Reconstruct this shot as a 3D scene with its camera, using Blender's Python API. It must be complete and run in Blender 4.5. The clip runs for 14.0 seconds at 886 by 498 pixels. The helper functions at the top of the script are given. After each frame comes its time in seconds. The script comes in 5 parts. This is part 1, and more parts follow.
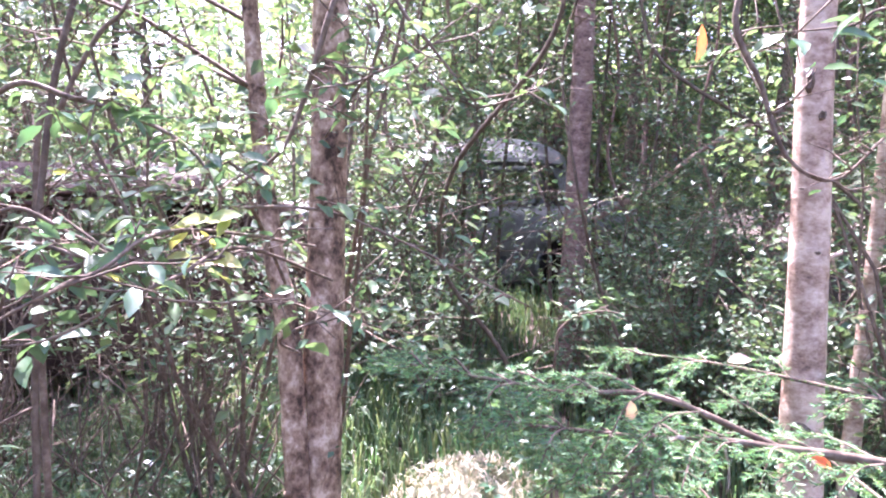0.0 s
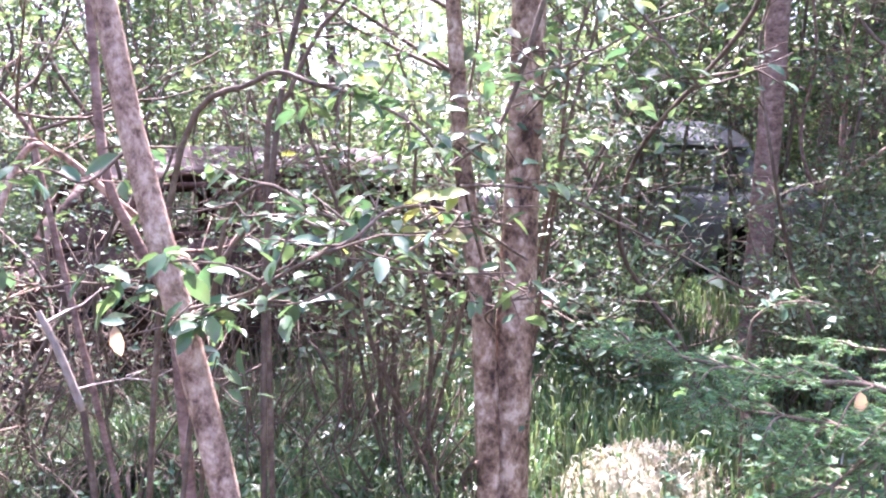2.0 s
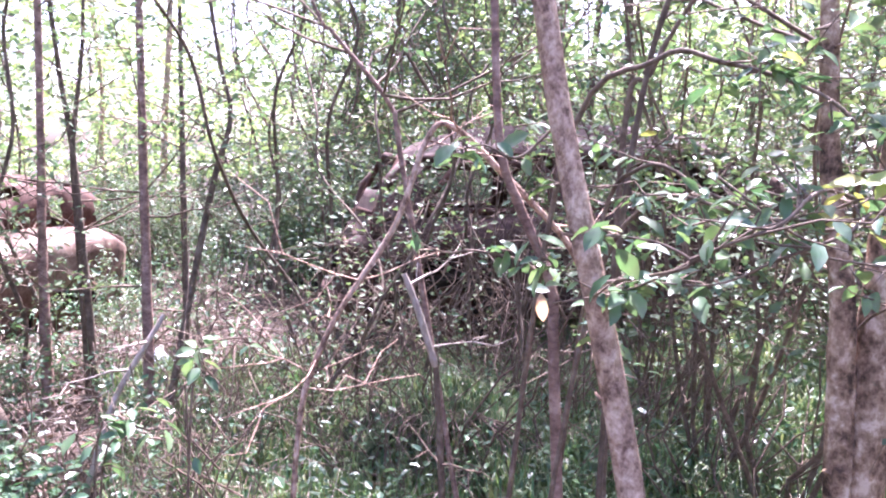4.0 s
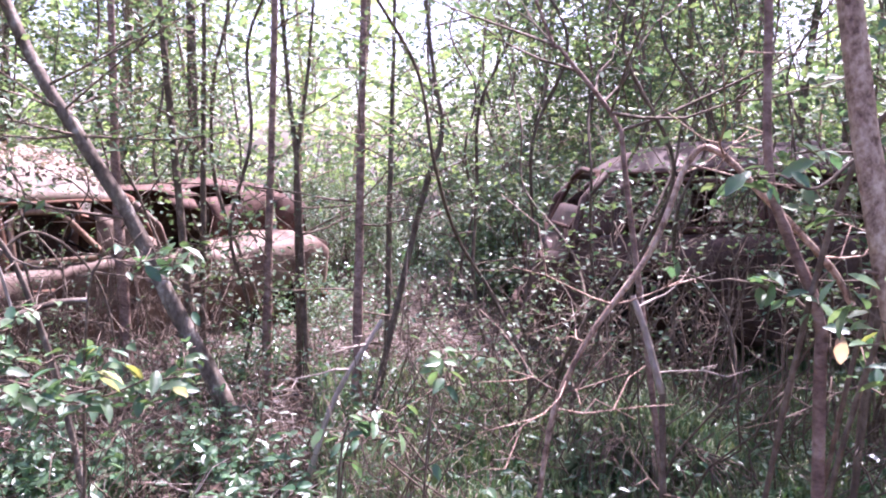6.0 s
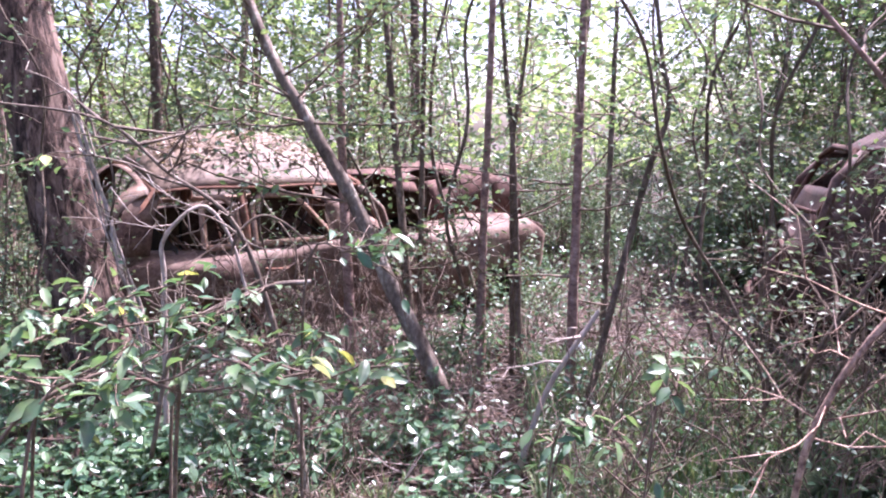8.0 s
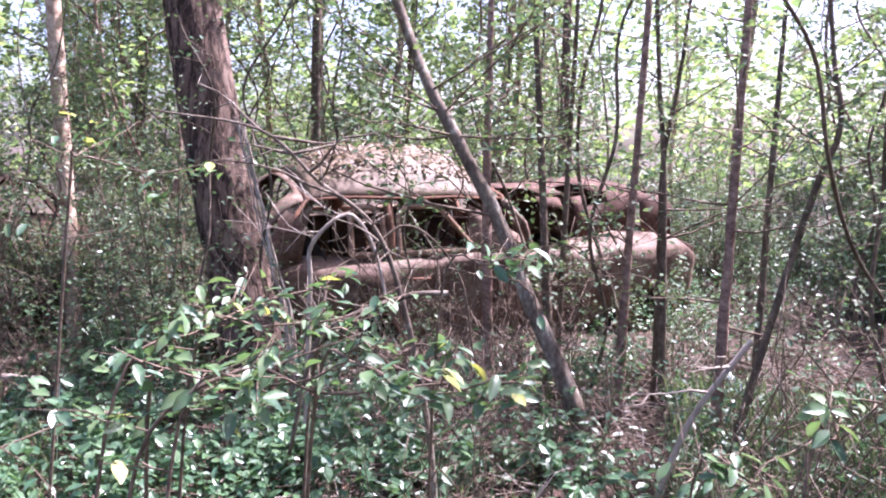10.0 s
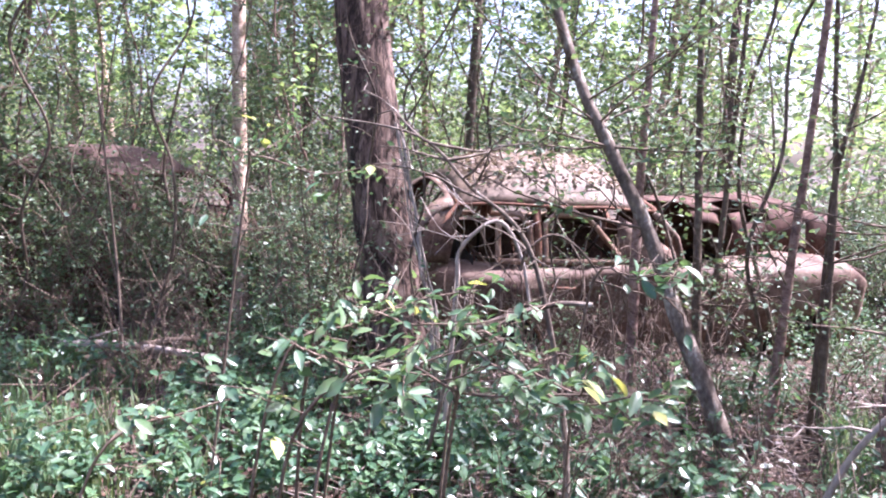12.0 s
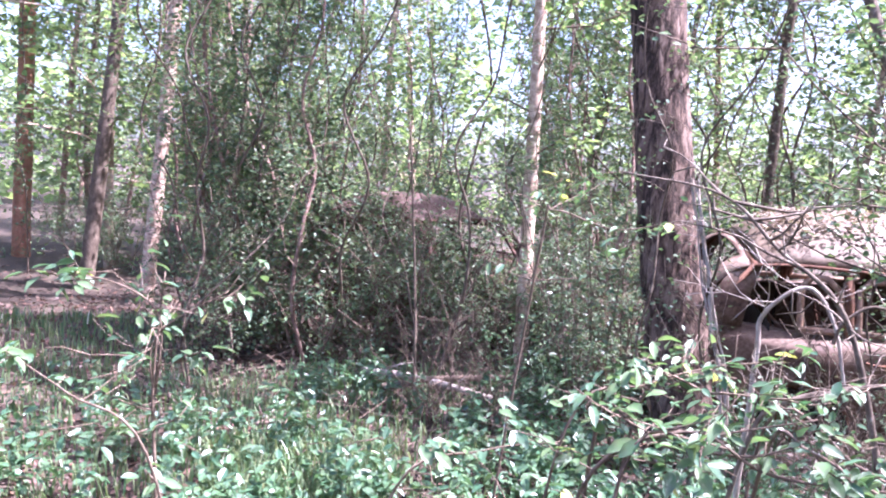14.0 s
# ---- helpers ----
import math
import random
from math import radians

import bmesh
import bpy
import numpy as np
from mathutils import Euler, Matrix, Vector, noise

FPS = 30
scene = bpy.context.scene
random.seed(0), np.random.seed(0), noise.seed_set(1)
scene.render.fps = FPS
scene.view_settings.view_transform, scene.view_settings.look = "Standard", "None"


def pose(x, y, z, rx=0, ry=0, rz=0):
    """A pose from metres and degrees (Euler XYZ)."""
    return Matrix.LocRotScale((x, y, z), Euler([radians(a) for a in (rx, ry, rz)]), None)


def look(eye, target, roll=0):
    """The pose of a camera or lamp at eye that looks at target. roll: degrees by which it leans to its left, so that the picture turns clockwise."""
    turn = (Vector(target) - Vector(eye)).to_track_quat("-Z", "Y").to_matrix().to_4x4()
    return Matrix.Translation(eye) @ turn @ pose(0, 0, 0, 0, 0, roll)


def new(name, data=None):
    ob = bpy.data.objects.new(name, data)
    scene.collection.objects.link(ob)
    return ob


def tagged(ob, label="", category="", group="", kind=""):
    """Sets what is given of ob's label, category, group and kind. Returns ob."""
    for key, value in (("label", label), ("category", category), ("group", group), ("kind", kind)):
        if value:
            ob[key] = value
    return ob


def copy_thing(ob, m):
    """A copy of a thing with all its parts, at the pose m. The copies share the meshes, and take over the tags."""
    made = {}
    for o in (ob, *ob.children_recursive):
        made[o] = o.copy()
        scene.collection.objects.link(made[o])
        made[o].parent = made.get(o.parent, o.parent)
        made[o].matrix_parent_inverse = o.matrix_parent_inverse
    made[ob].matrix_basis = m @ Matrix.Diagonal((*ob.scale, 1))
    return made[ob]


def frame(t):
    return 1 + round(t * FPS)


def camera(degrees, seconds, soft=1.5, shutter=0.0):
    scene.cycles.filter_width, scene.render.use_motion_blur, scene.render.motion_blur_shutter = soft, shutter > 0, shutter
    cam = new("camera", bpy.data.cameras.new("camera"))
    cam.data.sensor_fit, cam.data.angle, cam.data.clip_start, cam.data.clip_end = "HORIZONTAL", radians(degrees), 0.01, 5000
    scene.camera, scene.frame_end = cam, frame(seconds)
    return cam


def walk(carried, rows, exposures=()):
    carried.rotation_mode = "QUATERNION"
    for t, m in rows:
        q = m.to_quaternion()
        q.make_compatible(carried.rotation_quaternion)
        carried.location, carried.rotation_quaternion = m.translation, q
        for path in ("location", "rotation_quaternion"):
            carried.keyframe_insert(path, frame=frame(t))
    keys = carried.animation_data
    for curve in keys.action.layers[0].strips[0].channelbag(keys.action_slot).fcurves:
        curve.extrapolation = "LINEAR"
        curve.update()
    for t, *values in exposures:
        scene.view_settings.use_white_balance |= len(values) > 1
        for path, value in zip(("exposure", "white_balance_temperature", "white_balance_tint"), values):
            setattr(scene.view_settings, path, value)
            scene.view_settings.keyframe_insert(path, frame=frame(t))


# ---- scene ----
cam = camera(61.2, 14.0, soft=2.05)
EXPOSURE, SKY, KELVIN, TINT = 2.52, 0.125, 5850, 33
PATH = [
    (0, (0.044, 0.087, 1.58), (-0.064, 2.075, 1.394), -0.5),
    (0.5, (0.036, 0.075, 1.578), (-0.062, 2.063, 1.386), -0.2),
    (1, (0.017, 0.059, 1.579), (-0.121, 2.045, 1.383), -0.2),
    (1.5, (-0.015, 0.042, 1.574), (-0.334, 2.007, 1.373), -0.4),
    (2, (-0.05, 0.027, 1.572), (-0.573, 1.945, 1.349), -0.4),
    (2.5, (-0.093, 0.002, 1.576), (-0.787, 1.861, 1.329), -0.4),
    (3, (-0.151, -0.028, 1.572), (-1.016, 1.757, 1.315), -0.2),
    (3.5, (-0.21, -0.053, 1.566), (-1.216, 1.656, 1.301), 0.3),
    (3.7, (-0.233, -0.067, 1.566), (-1.294, 1.606, 1.297), 0.4),
    (6, (-0.387, -0.212, 1.59), (-1.862, 1.115, 1.338), 1.3),
    (6.5, (-0.432, -0.169, 1.589), (-2.002, 1.04, 1.32), 1.2),
    (7, (-0.466, -0.138, 1.586), (-2.131, 0.932, 1.297), 1.0),
    (7.5, (-0.486, -0.125, 1.588), (-2.218, 0.83, 1.287), 0.5),
    (8, (-0.509, -0.124, 1.589), (-2.294, 0.724, 1.282), 0.0),
    (8.2, (-0.523, -0.13, 1.583), (-2.323, 0.688, 1.283), -0.1),
    (10.5, (-0.53, -0.096, 1.583), (-2.472, 0.297, 1.31), 1.3),
    (11, (-0.515, -0.102, 1.586), (-2.473, 0.199, 1.311), 1.7),
    (11.5, (-0.492, -0.108, 1.59), (-2.461, 0.108, 1.316), 2.4),
    (12, (-0.49, -0.114, 1.594), (-2.469, -0.004, 1.326), 2.7),
    (12.5, (-0.48, -0.123, 1.6), (-2.464, -0.168, 1.356), 2.7),
    (13, (-0.472, -0.137, 1.606), (-2.448, -0.363, 1.39), 2.6),
    (13.5, (-0.453, -0.155, 1.612), (-2.397, -0.587, 1.425), 2.6),
    (14, (-0.449, -0.17, 1.611), (-2.344, -0.784, 1.432), 3.8),
]
walk(cam, [(t, look(eye, target, roll)) for t, eye, target, roll in PATH], [(0, EXPOSURE + 0.74, KELVIN - 250, TINT + 6), (3.5, EXPOSURE + 0.55, KELVIN - 250, TINT + 7), (6, EXPOSURE - 0.15, KELVIN - 220, TINT + 10), (8, EXPOSURE - 0.28, KELVIN - 200, TINT + 8), (11, EXPOSURE - 0.35, KELVIN - 220, TINT + 1), (12.5, EXPOSURE - 0.1, KELVIN - 330, TINT + 2), (14, EXPOSURE + 0.16, KELVIN - 450, TINT + 4)])

# world and sun: summer noon light filtered by the canopy
SUN_AZ, SUN_EL = 20.0, 60.0
world = bpy.data.worlds.new("sky")
scene.world = world
world.use_nodes = True
sky = world.node_tree.nodes.new("ShaderNodeTexSky")
sky.sky_type, sky.sun_disc = "NISHITA", False
sky.sun_elevation, sky.sun_rotation = radians(SUN_EL), radians(-SUN_AZ)
sky.air_density, sky.dust_density, sky.ozone_density = 0.85, 4.0, 0.8
background = world.node_tree.nodes["Background"]
background.inputs["Strength"].default_value = SKY
world.node_tree.links.new(sky.outputs["Color"], background.inputs["Color"])
sun = new("sun", bpy.data.lights.new("sun", "SUN"))
sun.data.energy, sun.data.angle, sun.data.color = 5.0, radians(0.6), (1.0, 0.94, 0.84)
az, el = radians(SUN_AZ), radians(SUN_EL)
sun.matrix_world = look((-math.sin(az) * math.cos(el) * 40, math.cos(az) * math.cos(el) * 40, math.sin(el) * 40), (0, 0, 0))


# ---- materials ----
def material(name, colors, scale=8.0, rough=0.8, bump=0.3, metal=0.0, stretch=(1, 1, 1), fine=60.0, spec=0.3, detail=6.0, cracks=0.0, lo=0.34, hi=0.66):
    """Noise-mixed colours at two scales with a fine relief."""
    m = bpy.data.materials.new(name)
    m.use_nodes = True
    nt = m.node_tree
    p = nt.nodes["Principled BSDF"]
    co = nt.nodes.new("ShaderNodeTexCoord")
    mp = nt.nodes.new("ShaderNodeMapping")
    mp.inputs["Scale"].default_value = stretch
    nt.links.new(co.outputs["Object"], mp.inputs["Vector"])
    n1, n2 = nt.nodes.new("ShaderNodeTexNoise"), nt.nodes.new("ShaderNodeTexNoise")
    for n, sc in ((n1, scale), (n2, fine)):
        n.inputs["Scale"].default_value, n.inputs["Detail"].default_value, n.inputs["Roughness"].default_value = sc, detail, 0.65
        nt.links.new(mp.outputs["Vector"], n.inputs["Vector"])
    mix = nt.nodes.new("ShaderNodeMix")
    mix.inputs["Factor"].default_value = 0.35
    nt.links.new(n1.outputs["Fac"], mix.inputs["A"])
    nt.links.new(n2.outputs["Fac"], mix.inputs["B"])
    ramp = nt.nodes.new("ShaderNodeValToRGB")
    el = ramp.color_ramp.elements
    k = len(colors)
    for i, c in enumerate(colors):
        pos = lo + (hi - lo) * i / max(1, k - 1)
        e = el[i] if i < 2 else el.new(pos)
        e.position, e.color = pos, (*c, 1)
    height = mix.outputs["Result"]
    if cracks:
        vo = nt.nodes.new("ShaderNodeTexVoronoi")
        vo.feature = "DISTANCE_TO_EDGE"
        vo.inputs["Scale"].default_value = cracks
        warp = nt.nodes.new("ShaderNodeMix")
        warp.data_type, warp.blend_type = "RGBA", "LINEAR_LIGHT"
        warp.inputs["Factor"].default_value = 0.12
        nt.links.new(mp.outputs["Vector"], warp.inputs["A"])
        nt.links.new(n1.outputs["Color"], warp.inputs["B"])
        nt.links.new(warp.outputs["Result"], vo.inputs["Vector"])
        gap = nt.nodes.new("ShaderNodeMapRange")
        gap.inputs["From Max"].default_value = 0.22
        nt.links.new(vo.outputs["Distance"], gap.inputs["Value"])
        mul = nt.nodes.new("ShaderNodeMath")
        mul.operation = "MULTIPLY_ADD"
        mul.inputs[1].default_value, mul.inputs[2].default_value = 0.22, -0.14
        nt.links.new(gap.outputs["Result"], mul.inputs[0])
        both = nt.nodes.new("ShaderNodeMath")
        nt.links.new(mul.outputs[0], both.inputs[0])
        nt.links.new(mix.outputs["Result"], both.inputs[1])
        height = both.outputs[0]
    nt.links.new(height, ramp.inputs["Fac"])
    nt.links.new(ramp.outputs["Color"], p.inputs["Base Color"])
    p.inputs["Roughness"].default_value, p.inputs["Metallic"].default_value = rough, metal
    p.inputs["Specular IOR Level"].default_value = spec
    b = nt.nodes.new("ShaderNodeBump")
    b.inputs["Strength"].default_value, b.inputs["Distance"].default_value = bump, 0.01
    nt.links.new(height, b.inputs["Height"])
    nt.links.new(b.outputs["Normal"], p.inputs["Normal"])
    return m


def leaf_material(name, colors, rough=0.46, trans=0.34, per="island", spec=0.4):
    """Thin leaf: glossy upper skin, light shining through; colour varies leaf by leaf."""
    m = bpy.data.materials.new(name)
    m.use_nodes = True
    nt = m.node_tree
    p = nt.nodes["Principled BSDF"]
    out = nt.nodes["Material Output"]
    if per == "island":
        g = nt.nodes.new("ShaderNodeNewGeometry").outputs["Random Per Island"]
    else:
        g = nt.nodes.new("ShaderNodeObjectInfo").outputs["Random"]
    ramp = nt.nodes.new("ShaderNodeValToRGB")
    el = ramp.color_ramp.elements
    k = len(colors)
    for i, c in enumerate(colors):
        pos = i / max(1, k - 1)
        e = el[0] if i == 0 else (el[1] if i == k - 1 else el.new(pos))
        e.position, e.color = pos, (*c, 1)
    nt.links.new(g, ramp.inputs["Fac"])
    co = nt.nodes.new("ShaderNodeTexCoord")
    n = nt.nodes.new("ShaderNodeTexNoise")
    n.inputs["Scale"].default_value = 45
    nt.links.new(co.outputs["Object"], n.inputs["Vector"])
    hs = nt.nodes.new("ShaderNodeMix")
    hs.data_type, hs.blend_type = "RGBA", "OVERLAY"
    hs.inputs["Factor"].default_value = 0.3
    nt.links.new(ramp.outputs["Color"], hs.inputs["A"])
    nt.links.new(n.outputs["Color"], hs.inputs["B"])
    nt.links.new(hs.outputs["Result"], p.inputs["Base Color"])
    p.inputs["Roughness"].default_value, p.inputs["Specular IOR Level"].default_value = rough, spec
    tr = nt.nodes.new("ShaderNodeBsdfTranslucent")
    br = nt.nodes.new("ShaderNodeMix")
    br.data_type, br.blend_type = "RGBA", "MULTIPLY"
    br.inputs["Factor"].default_value = 1.0
    br.inputs["B"].default_value = (1.3, 1.35, 0.85, 1)
    nt.links.new(hs.outputs["Result"], br.inputs["A"])
    nt.links.new(br.outputs["Result"], tr.inputs["Color"])
    mx = nt.nodes.new("ShaderNodeMixShader")
    mx.inputs["Fac"].default_value = trans
    nt.links.new(p.outputs[0], mx.inputs[1])
    nt.links.new(tr.outputs[0], mx.inputs[2])
    nt.links.new(mx.outputs[0], out.inputs["Surface"])
    return m


LEAF = leaf_material("alder_leaf", [(0.06, 0.11, 0.07), (0.08, 0.14, 0.085), (0.10, 0.17, 0.095), (0.15, 0.20, 0.10)])
LEAF_NEAR = leaf_material("near_leaf", [(0.06, 0.125, 0.075), (0.075, 0.15, 0.085), (0.10, 0.185, 0.10), (0.13, 0.20, 0.09)], rough=0.42, per="object", spec=0.45)
LEAF_YELLOW = leaf_material("yellow_leaf", [(0.42, 0.41, 0.13), (0.36, 0.39, 0.13), (0.28, 0.34, 0.12)], rough=0.4, per="object")
LEAF_DEAD = leaf_material("dead_leaf", [(0.55, 0.12, 0.05), (0.60, 0.15, 0.07)], rough=0.6, per="object")
ROOF_LEAF = leaf_material("dry_roof_leaf", [(0.09, 0.06, 0.05), (0.19, 0.14, 0.115), (0.33, 0.27, 0.22)], rough=0.6, trans=0.15)
# dry litter of the hummock, lightened to cream to carry its patch of sun
MOUND_LEAF = leaf_material("litter_painted_sunlit", [(0.20, 0.18, 0.10), (0.36, 0.32, 0.22), (0.56, 0.51, 0.40)], rough=0.7, trans=0.15)
LEAF_TAN = leaf_material("tan_withered_leaf", [(0.55, 0.38, 0.30), (0.5, 0.36, 0.28)], rough=0.55, per="object")
LEAF_FAR = leaf_material("far_leaf", [(0.09, 0.145, 0.08), (0.13, 0.20, 0.095), (0.19, 0.27, 0.115), (0.25, 0.32, 0.15)], trans=0.56)
NEEDLE = leaf_material("spruce_needle", [(0.07, 0.165, 0.10), (0.11, 0.22, 0.12), (0.19, 0.31, 0.13)], rough=0.5, trans=0.4)
GRASS = leaf_material("grass", [(0.07, 0.15, 0.07), (0.09, 0.17, 0.08), (0.12, 0.195, 0.095), (0.19, 0.22, 0.12)], rough=0.45, trans=0.35)
HERB = leaf_material("herb_leaf", [(0.05, 0.112, 0.062), (0.068, 0.14, 0.07), (0.10, 0.172, 0.082)], rough=0.34, spec=0.6)
LITTER = leaf_material("litter_leaf", [(0.06, 0.04, 0.034), (0.13, 0.09, 0.077), (0.28, 0.215, 0.185), (0.16, 0.085, 0.06)], rough=0.6, trans=0.15)
BIRCH = material("birch_bark", [(0.05, 0.034, 0.028), (0.25, 0.16, 0.115), (0.42, 0.305, 0.235), (0.58, 0.46, 0.37)], scale=13, stretch=(1, 1, 1.5), rough=0.7, bump=0.6, fine=60, lo=0.33, hi=0.60)
BIRCH_OLD = material("old_birch_bark", [(0.04, 0.025, 0.017), (0.17, 0.107, 0.072), (0.33, 0.228, 0.16), (0.55, 0.43, 0.335)], scale=12, stretch=(1.2, 1.2, 1.0), rough=0.85, bump=1.0, fine=45, lo=0.39, hi=0.61)
BROWN = material("smooth_brown_bark", [(0.09, 0.052, 0.042), (0.21, 0.13, 0.105), (0.34, 0.24, 0.20)], scale=16, stretch=(1, 1, 1.6), rough=0.75, bump=0.8, lo=0.38, hi=0.62)
TAN = material("pale_brown_bark", [(0.12, 0.07, 0.05), (0.34, 0.225, 0.165), (0.55, 0.41, 0.32)], scale=34, stretch=(1, 1, 0.8), rough=0.8, bump=1.0, lo=0.40, hi=0.60, fine=120)
PINE = material("pine_bark", [(0.02, 0.013, 0.010), (0.07, 0.043, 0.033), (0.13, 0.085, 0.066), (0.20, 0.145, 0.118)], scale=8, stretch=(1.6, 1.6, 0.5), rough=0.9, bump=1.0, fine=50, cracks=9)
RED = material("red_pine_bark", [(0.16, 0.07, 0.045), (0.28, 0.13, 0.085), (0.38, 0.21, 0.14)], scale=12, rough=0.85, bump=0.8)
GREY = material("grey_bark", [(0.04, 0.028, 0.020), (0.105, 0.076, 0.056), (0.20, 0.157, 0.12)], scale=18, stretch=(1, 1, 0.7), rough=0.85, bump=0.5)
LICHEN = material("lichened_bark", [(0.035, 0.025, 0.02), (0.10, 0.075, 0.058), (0.17, 0.135, 0.108), (0.36, 0.335, 0.285)], scale=10, stretch=(1, 1, 0.6), rough=0.9, bump=0.8, fine=50, lo=0.36, hi=0.63)
TWIG = material("dead_twig", [(0.055, 0.037, 0.027), (0.13, 0.093, 0.068), (0.24, 0.185, 0.145)], scale=25, rough=0.85, bump=0.3)
PALE = material("bleached_wood", [(0.15, 0.115, 0.095), (0.32, 0.265, 0.225), (0.48, 0.42, 0.37)], scale=22, stretch=(1, 1, 0.5), rough=0.8, bump=0.5)
SOIL = material("forest_soil", [(0.018, 0.013, 0.010), (0.042, 0.030, 0.023), (0.075, 0.053, 0.04), (0.04, 0.052, 0.022)], scale=2.2, rough=0.95, bump=0.8, fine=30)
MOSS = material("moss", [(0.03, 0.04, 0.018), (0.06, 0.08, 0.035), (0.10, 0.125, 0.06)], scale=9, rough=0.95, bump=1.0, fine=90)
# far paler than MOSS: the sun on the hummock is put into these colours
MOUND = material("moss_litter_painted_sunlit", [(0.10, 0.095, 0.05), (0.30, 0.27, 0.17), (0.52, 0.47, 0.35)], scale=14, rough=0.9, bump=1.0, fine=90)
RUST_TAN = material("tan_rusted_paint", [(0.04, 0.022, 0.017), (0.10, 0.058, 0.043), (0.155, 0.105, 0.08), (0.25, 0.19, 0.145)], scale=3.2, rough=0.72, bump=0.35, fine=38, lo=0.37, hi=0.64)
ROOF_TAN = material("faded_tan_roof_paint", [(0.055, 0.032, 0.024), (0.11, 0.075, 0.053), (0.165, 0.12, 0.087), (0.12, 0.105, 0.06)], scale=4.0, rough=0.65, bump=0.3, fine=30)
FRAME_TAN = material("flaking_tan_enamel", [(0.12, 0.06, 0.04), (0.26, 0.165, 0.115), (0.40, 0.29, 0.21)], scale=12, rough=0.6, bump=0.3)
RUST_DARK = material("dark_rusted_steel", [(0.02, 0.011, 0.009), (0.048, 0.026, 0.021), (0.085, 0.05, 0.041), (0.13, 0.085, 0.072)], scale=3.5, rough=0.75, bump=0.35, fine=40)
PAINT_GREY = material("weathered_grey_paint", [(0.09, 0.075, 0.065), (0.17, 0.17, 0.165), (0.24, 0.24, 0.235)], scale=3.0, rough=0.55, bump=0.15, fine=40)
RUST_RED = material("orange_rust", [(0.06, 0.026, 0.017), (0.14, 0.065, 0.04), (0.22, 0.115, 0.072)], scale=9, rough=0.85, bump=0.5)
# near-black for tyres and seams; cabin and wheel-well shade is painted with it too
DARK = material("black_rubber_and_shade", [(0.012, 0.010, 0.009), (0.03, 0.024, 0.02), (0.05, 0.035, 0.03)], scale=6, rough=0.9, bump=0.4)
RUST_BROWN = material("brown_rust", [(0.03, 0.014, 0.011), (0.075, 0.036, 0.026), (0.14, 0.08, 0.06)], scale=9, rough=0.85, bump=0.5)
PLASTIC = material("pale_plastic", [(0.45, 0.5, 0.55), (0.62, 0.66, 0.7), (0.7, 0.72, 0.74)], scale=20, rough=0.35, bump=0.2, spec=0.5)


# ---- geometry helpers ----
class Geo:
    """Collects vertices and faces for one mesh."""

    def __init__(self):
        self.v, self.q, self.t, self.n = [], [], [], 0

    def add(self, verts, quads=None, tris=None):
        verts = np.asarray(verts, float).reshape(-1, 3)
        if quads is not None and len(quads):
            self.q.append(np.asarray(quads, int) + self.n)
        if tris is not None and len(tris):
            self.t.append(np.asarray(tris, int) + self.n)
        self.v.append(verts)
        self.n += len(verts)

    def mesh(self, name, mat, smooth=False):
        me = bpy.data.meshes.new(name)
        v = np.concatenate(self.v) if self.v else np.zeros((0, 3))
        q = np.concatenate(self.q) if self.q else np.zeros((0, 4), int)
        t = np.concatenate(self.t) if self.t else np.zeros((0, 3), int)
        me.vertices.add(len(v))
        me.vertices.foreach_set("co", v.astype(np.float32).ravel())
        loops = np.concatenate([q.ravel(), t.ravel()])
        me.loops.add(len(loops))
        me.loops.foreach_set("vertex_index", loops.astype(np.int32))
        me.polygons.add(len(q) + len(t))
        starts = np.concatenate([np.arange(len(q)) * 4, len(q) * 4 + np.arange(len(t)) * 3])
        me.polygons.foreach_set("loop_start", starts.astype(np.int32))
        me.polygons.foreach_set("use_smooth", np.full(len(q) + len(t), smooth))
        me.update(calc_edges=True)
        me.validate()
        me.materials.append(mat)
        return me


def piece(name, geo, mat, parent=None, label="", smooth=False):
    """Links what a Geo holds as one mesh object, under parent if given."""
    ob = new(name, geo.mesh(name, mat, smooth) if isinstance(geo, Geo) else geo)
    if parent is not None:
        ob.parent = parent
    if label:
        ob["label"] = label
    return ob


def part(name, bm, mat, parent, label="", smooth=True):
    me = bpy.data.meshes.new(name)
    bm.to_mesh(me)
    bm.free()
    me.materials.append(mat)
    for poly in me.polygons:
        poly.use_smooth = smooth
    return piece(name, me, mat, parent, label)


def smooth_line(pts, steps=5):
    """Catmull-Rom through the points."""
    p = np.asarray(pts, float)
    if len(p) < 3:
        return np.array([p[0] + (p[-1] - p[0]) * u for u in np.linspace(0, 1, steps + 1)])
    ext = np.vstack([2 * p[0] - p[1], p, 2 * p[-1] - p[-2]])
    out = []
    for i in range(len(p) - 1):
        a, b, c, d = ext[i:i + 4]
        for u in np.linspace(0, 1, steps, endpoint=False):
            out.append(0.5 * (2 * b + (c - a) * u + (2 * a - 5 * b + 4 * c - d) * u * u + (3 * b - a - 3 * c + d) * u ** 3))
    return np.array(out + [p[-1]])


